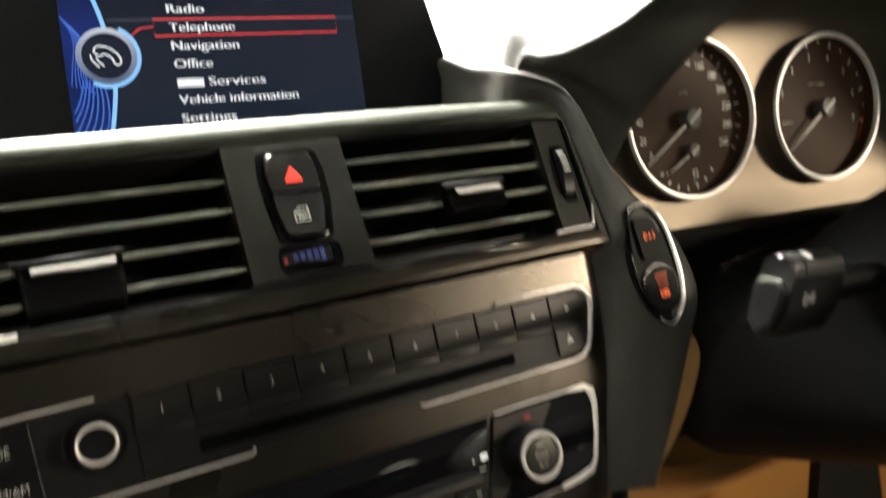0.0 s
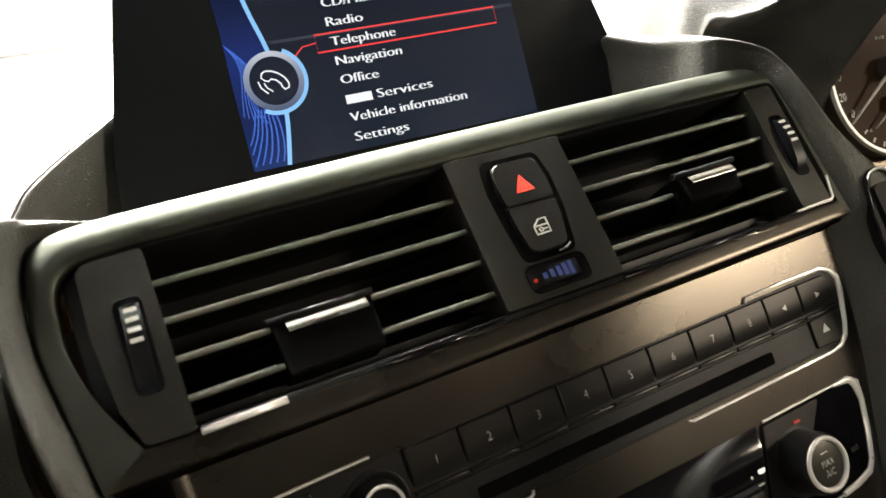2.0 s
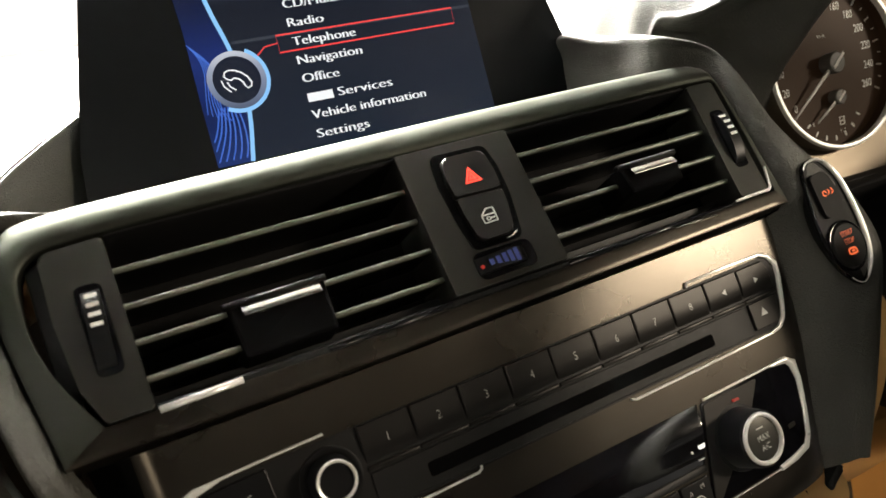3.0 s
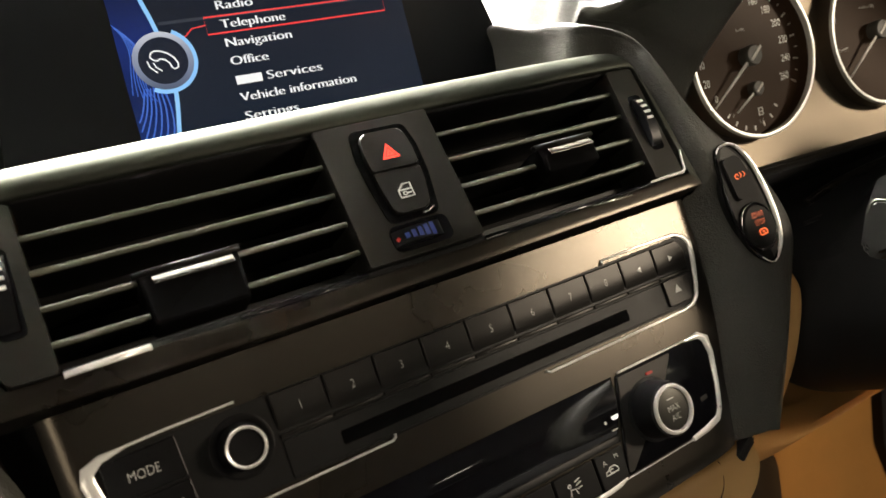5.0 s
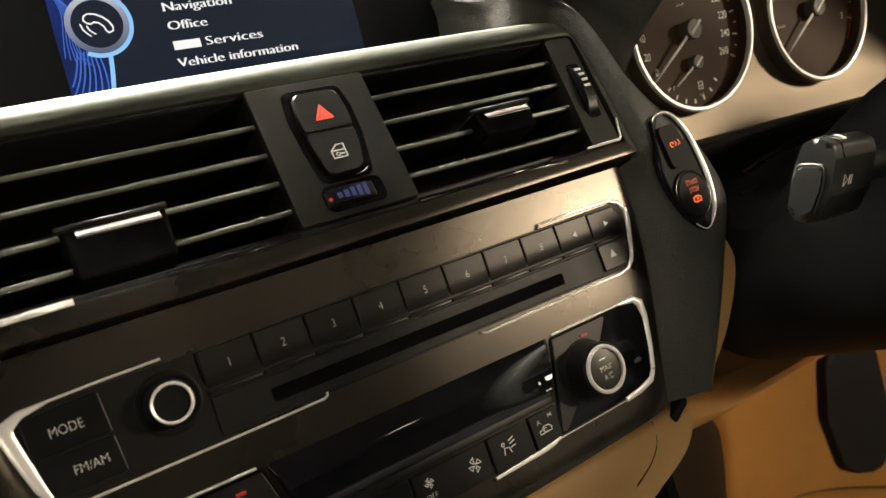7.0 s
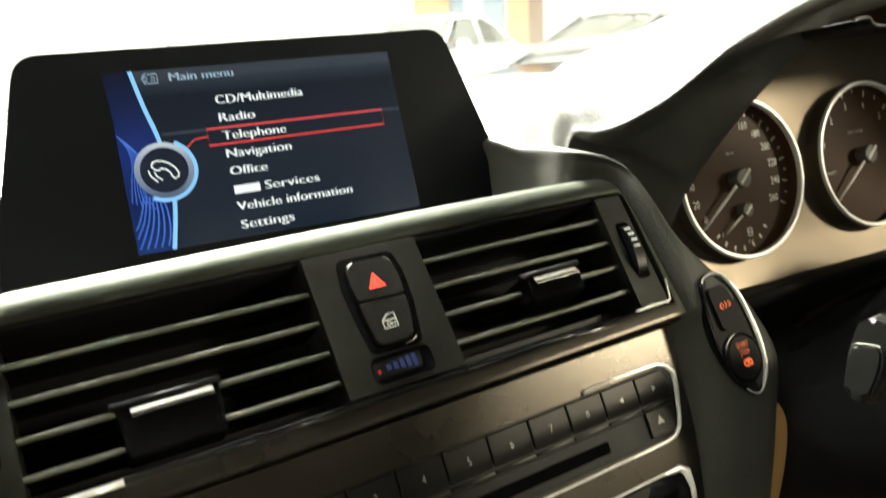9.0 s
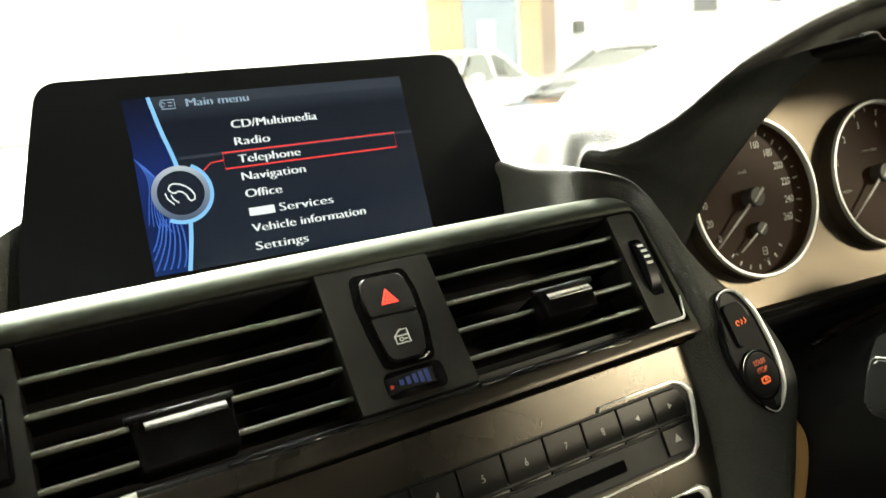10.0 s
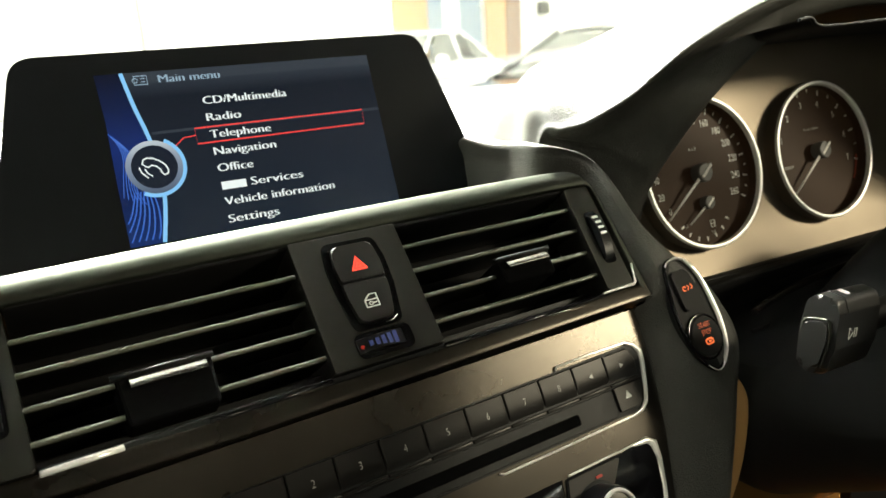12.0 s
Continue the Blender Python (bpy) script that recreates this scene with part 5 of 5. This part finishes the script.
def dial(cx, nums, a0, step, needle_deg, r):
    d = part("dial", lathe([(0, -8.4), (r - 1.9, -8.4), (r - 1.4, -2.8), (r, -3.2), (r, -12), (0, -12)], 72, cx, 0), DIAL_FACE, clu, "brown-black dial face")
    part("dial_ring", lathe([(r - 2.3, -2.6), (r - 2.2, -.3), (r - 1.8, .25), (r - .9, .5), (r - .1, .35), (r + .3, -.2), (r + .45, -1.6)], 96, cx, 0), RING, d, "pale satin ring")
    part("dial_wall", lathe([(r + .25, -.9), (r + .8, -12)], 72, cx, 0), DIAL_PANEL, d, "satin outer wall")
    n = len(nums)
    for i, t in enumerate(nums):
        a = radians(a0 - step * i)
        if t:
            words("dial_number", t, 4.3, cx + 31.5 * math.cos(a), 31.5 * math.sin(a), -8.2, NEEDLE, d, "CENTER", squash=.8)
        part("tick", slab([(cx + q * math.cos(a) - w * math.sin(a), q * math.sin(a) + w * math.cos(a)) for q, w in ((37.4, .45), (41.2, .45), (41.2, -.45), (37.4, -.45))], -8.5, -8.15), NEEDLE, d)
        if i < n - 1:
            b_ = radians(a0 - step * (i + .5))
            part("tick", slab([(cx + q * math.cos(b_) - w * math.sin(b_), q * math.sin(b_) + w * math.cos(b_)) for q, w in ((39.2, .3), (41.2, .3), (41.2, -.3), (39.2, -.3))], -8.5, -8.15), NEEDLE, d)
    a = radians(needle_deg)
    nd = part("needle", sweep([(cx + 5 * math.cos(a), 5 * math.sin(a), -2.6), (cx + 38 * math.cos(a), 38 * math.sin(a), -5.0)], [2.2, 1.0], 1.0, False, 6), NEEDLE, d, "pale needle")
    part("needle_cap", lathe([(5.0, -8), (5.6, -3.0), (5.6, -1.4), (5.0, -.5), (0, -.2)], 28, cx, 0), HUB, nd, "dark needle hub")
    part("hub_mark", stroke([(cx - 3.2, -2.6), (cx + 4.6, 4.2)], 1.8, -.1, .5), NEEDLE, nd, "pale hub mark")
    return d


d1 = dial(1, ["0", "20", "40", "60", "80", "100", "120", "140", "160", "180", "200", "220", "240", "260"], 218, 18.9, 219, 45)
words("dial_word", "km/h", 2.2, 1, 15, -8.2, NEEDLE, d1, "CENTER")
for i in range(7):
    a = radians(213 + i * 19)
    part("fuel_tick", slab([(1 + q * math.cos(a) - w * math.sin(a), -18 + q * math.sin(a) + w * math.cos(a)) for q, w in ((20, .5), (22.6, .5), (22.6, -.5), (20, -.5))], -8.5, -8.1), NEEDLE, d1)
a = radians(215)
fn = part("fuel_needle", sweep([(2.5 + 3 * math.cos(a), -18 + 3 * math.sin(a), -4), (2.5 + 19 * math.cos(a), -18 + 19 * math.sin(a), -5.6)], [1.6, .8], .8, False, 6), NEEDLE, d1, "pale fuel needle")
part("fuel_cap", lathe([(3.6, -8), (4.0, -4.4), (4.0, -3.2), (3.5, -2.6), (0, -2.4)], 24, 2.5, -18), HUB, fn, "dark needle hub")
part("fuel_hub_mark", stroke([(.4, -20), (5.2, -15.8)], 1.4, -2.3, .4), NEEDLE, fn, "pale hub mark")
part("fuel_mark", join(stroke([(5.2, -33), (8.2, -33), (8.2, -29), (5.2, -29)], .8, -8.1, .2, True), stroke([(5.4, -31), (8, -31)], .6, -8.1, .2)), NEEDLE, d1, "pale fuel pump mark", False)
words("dial_word", "0", 2.4, -13.5, -29.5, -8.2, NEEDLE, d1, "CENTER")
words("dial_word", "1/2", 2.4, 6.5, -36.5, -8.2, NEEDLE, d1, "CENTER")
d2 = dial(106.3, ["", "1", "2", "3", "4", "5", "6", "7"], 190, 29.2, 221, 44.5)
words("dial_word", "1/min x1000", 2.0, 105, 15, -8.2, NEEDLE, d2, "CENTER")
words("dial_word", "READY", 2.0, 80, -7.5, -8.2, NEEDLE, d2, "CENTER")
part("red_zone", stroke([(106.3 + 40 * math.cos(radians(t)), 40 * math.sin(radians(t))) for t in range(-34, -8, 3)], 1.6, -8.3, .2), material("red_dial_print", (.45, .06, .03), .5, spots=.1), d2, "red band", False)

# ---- steering column, stalk, wheel ----
col = tagged(new("steering_column"), "black steering column shroud", "steering column")
part("shroud", loft([
    [(.215, .03, -.085), (.25, .03, -.06), (.33, .03, -.05), (.39, .03, -.09), (.37, .03, -.165), (.29, .03, -.176), (.225, .03, -.165), (.205, .03, -.115), (.215, .03, -.085)],
    [(.214, -.03, -.085), (.25, -.03, -.058), (.33, -.03, -.045), (.395, -.03, -.09), (.37, -.03, -.170), (.29, -.03, -.180), (.222, -.03, -.165), (.200, -.03, -.118), (.214, -.03, -.085)],
    [(.232, -.055, -.075), (.256, -.055, -.033), (.33, -.055, -.012), (.395, -.055, -.07), (.37, -.055, -.168), (.29, -.055, -.176), (.230, -.055, -.155), (.215, -.055, -.115), (.232, -.055, -.075)],
    [(.250, -.12, -.07), (.27, -.12, -.02), (.33, -.12, .0), (.375, -.12, -.05), (.355, -.12, -.13), (.29, -.12, -.14), (.255, -.12, -.125), (.24, -.12, -.10), (.250, -.12, -.07)]], 44, 26), DEEP, col, "matte black column shroud")
A = Vector((.98, .08, -.14)).normalized()
U = Vector((.08, -1, 0)).normalized()
W = A.cross(U)
W = -W if W.z < 0 else W
F_STK = face((.167, -.0895, -.032), U, W, -A)
# bead in the brighter fascia grey imitates the highlight on the shroud's edge
part("shroud_edge", sweep([tuple(p) for p in smooth_curve(((222, -22, -58), (236, -24, -53), (252, -26, -49.5), (275, -28, -47), (304, -30, -45.5), (330, -34, -46)), 24)], 3.6, 4.4, False, 10), FASCIA, col, "highlight bead along the black shroud edge")
part("shroud_edge", sweep([tuple(p) for p in smooth_curve(((222, -22, -69.5), (236, -24, -68), (250, -25, -68), (270, -26, -70)), 16)], 2, 2.4, False, 8), PLASTIC, col, "black shroud edge")
stk = thing("indicator_stalk", F_STK, "dark grey control stalk with a button in its end", "stalk")
part("stalk_arm", lathe([(0, -28), (8, -30), (7, -45), (7.5, -150), (0, -152)], 20), PLASTIC, stk, "slim black arm")
part("stalk_head", slab(rpoly([(-6.6, -18), (5.5, -19), (8.4, -6), (8.0, 9), (5.6, 15.0), (-1.5, 16.4), (-6.0, 12.6), (-7.6, 0)], [4, 5, 5, 4, 4, 4, 4, 5], 5), -38, 1, 2.6, 5), STALK, stk, "dark grey stalk head")
part("end_button", slab(rpoly([(-4.9, -15), (3.4, -15.6), (5.2, -3), (4.8, 5.2), (-4.6, 4.2), (-5.8, -3)], [3, 3, 4, 1.8, 1.8, 4], 4), .4, 3.4, 1.2, 3), STALK, stk, "black end button")
part("button_edge", sweep([(x, y, 2.2) for x, y in ((-5.9, -1), (-5.6, 3.0), (-4.2, 4.8), (0, 5.6), (4, 6.0), (5.2, 4.8), (5.9, 0), (5.4, -7), (4.2, -14))], 1.3, 1.4, False, 8), SATIN, stk, "pale rim of the button")
part("stalk_seam", sweep([(-6, 12.9, -7), (-1.5, 16.6, -7), (5.6, 15.2, -7), (8.2, 9, -7)], .6, .6, False, 6), PLASTIC, stk, "fine seam")
part("stalk_mark", join(sweep([(-.5, 16.5, -13), (4, 15.7, -13)], .8, .4, False, 6), sweep([(-.5, 16.5, -15), (4, 15.7, -15)], .8, .4, False, 6)), PRINT, stk, "small white mark", False)
part("stalk_mark", join(sweep([(8.4, -3, -10), (8.4, 2, -10), (8.4, -.5, -13.5), (8.4, -3, -10)], .5, .4, False, 6), sweep([(8.4, -2.6, -15), (8.4, 1.4, -15)], .5, .4, False, 6), sweep([(8.4, -2.6, -17), (8.4, 1.4, -17)], .5, .4, False, 6)), PRINT, stk, "small white mark", False)
# wheel stays out of view; hub size and height shade the lower fascia
whl = tagged(new("steering_wheel"), "black leather steering wheel", "steering wheel")
cw, ax = Vector((.305, -.215, -.060)), Vector((-.05, -.92, .40)).normalized()
e1 = ax.cross(Vector((0, 0, 1))).normalized()
e2 = e1.cross(ax)
part("wheel_rim", sweep([tuple((cw + e1 * .185 * math.cos(q) + e2 * .185 * math.sin(q)) * 1000) for q in (2 * math.pi * i / 64 for i in range(64))], 28, 30, True, 12), SOFT, whl, "black leather rim")
part("wheel_hub", lathe([(0, 24), (50, 22), (74, 8), (84, -8), (82, -24), (0, -34)], 40), PLASTIC, whl, "black hub").matrix_world = face(cw, e1, e2, ax)
for q in (0, math.pi, -math.pi / 2):
    d = e1 * math.cos(q) + e2 * math.sin(q)
    part("spoke", sweep([tuple((cw + d * .06) * 1000), tuple((cw + d * .18) * 1000)], 34, 16, False, 8, .7), PLASTIC, whl, "black spoke")

# ---- lower console and footwell ----
lc = tagged(new("lower_console"), "beige moulded lower centre console", "console")
part("console_front", lipped(loft([
    [on(F_RADIO, x, -84, -14) for x in (-112, -60, 0, 60, 110, 117)],
    [on(F_RADIO, x, -89, -6) for x in (-114, -60, 0, 60, 116, 123)],
    [on(F_RADIO, x, -96, -4) for x in (-114, -60, 0, 60, 115, 123)],
    [on(F_RADIO, x, -103, -3) for x in (-112, -60, 0, 60, 109, 117)],
    [on(F_RADIO, x, -108, -2) for x in (-110, -60, 0, 58, 98, 107)],
    [on(F_RADIO, x, -115, -1) for x in (-108, -60, 0, 50, 76, 86)],
    [on(F_RADIO, x, -126, 2) for x in (-105, -60, 0, 40, 54, 64)],
    [on(F_RADIO, x, -330, 60) for x in (-95, -60, 0, 30, 40, 48)]], 36, 34), (0, .03, -.012)), BEIGE, lc, "beige moulded front")
part("front_seam", sweep([tuple(on(F_RADIO, *p) * 1000) for p in smooth_curve(((102.5, -88.5, -6.2), (101.6, -92, -5.0), (98.6, -97.5, -3.8), (91.5, -102.5, -2.8), (80, -107, -2.0)), 24)], .5, .5, False, 6), DEEP, lc, "fine dark seam")
# black sheet stands in for the shade between console and carpet
part("console_shade", thicken(loft([
    [on(F_RADIO, 122, -89, -10), on(F_RADIO, 122, -96, -9), on(F_RADIO, 115, -104, -8), on(F_RADIO, 104, -109, -7), on(F_RADIO, 47, -330, 56)],
    [(.19, -.005, -.175), (.195, -.005, -.19), (.19, -.005, -.21), (.18, -.005, -.235), (.14, -.005, -.42)],
    [(.262, .02, -.25), (.284, .02, -.275), (.296, .02, -.304), (.309, .02, -.356), (.34, .02, -.50)],
    [(.27, .10, -.25), (.29, .10, -.275), (.30, .10, -.304), (.315, .10, -.356), (.345, .10, -.50)]], 24, 14), .004), DEEP, lc, "black sheet for the shade beside the console")
part("trim_clip", slab(rpoly([(112, -90), (124, -84), (124, -88), (114, -94)], 1.5, 3), -9, -3.5, 1), PLASTIC, lc, "black trim clip").matrix_world = F_RADIO
ft = tagged(new("footwell"), "tan carpeted driver's footwell", "carpet", "", "structure")
part("carpet_wall", thicken(loft([
    [(.31, .23, -.20), (.31, .23, -.42), (.30, .20, -.74)],
    [(.37, .29, -.22), (.37, .29, -.44), (.37, .22, -.74)],
    [(.45, .30, -.24), (.45, .30, -.46), (.45, .22, -.745)],
    [(.80, .28, -.25), (.80, .28, -.48), (.80, .2, -.75)],
    [(1.05, .05, -.25), (1.05, .05, -.48), (1.05, .0, -.75)]], 20, 40), .006), CARPET, ft, "tan carpet")
pd = tagged(new("pedal"), "black rubber-faced brake pedal hanging in the footwell", "pedal")
part("pedal_arm", sweep([(650, 190, -260), (654, 150, -340), (660, 118, -430)], 24, 14, False, 8), PLASTIC, pd, "black steel arm")
part("pedal_pad", slab(rpoly([(-34, -72), (36, -92), (52, -14), (46, 76), (-36, 74), (-50, 0)], 26, 5), 0, 14, 5), DEEP, pd, "black rubber pad").matrix_world = pose(.668, .104, -.478, 70, 0, -8)
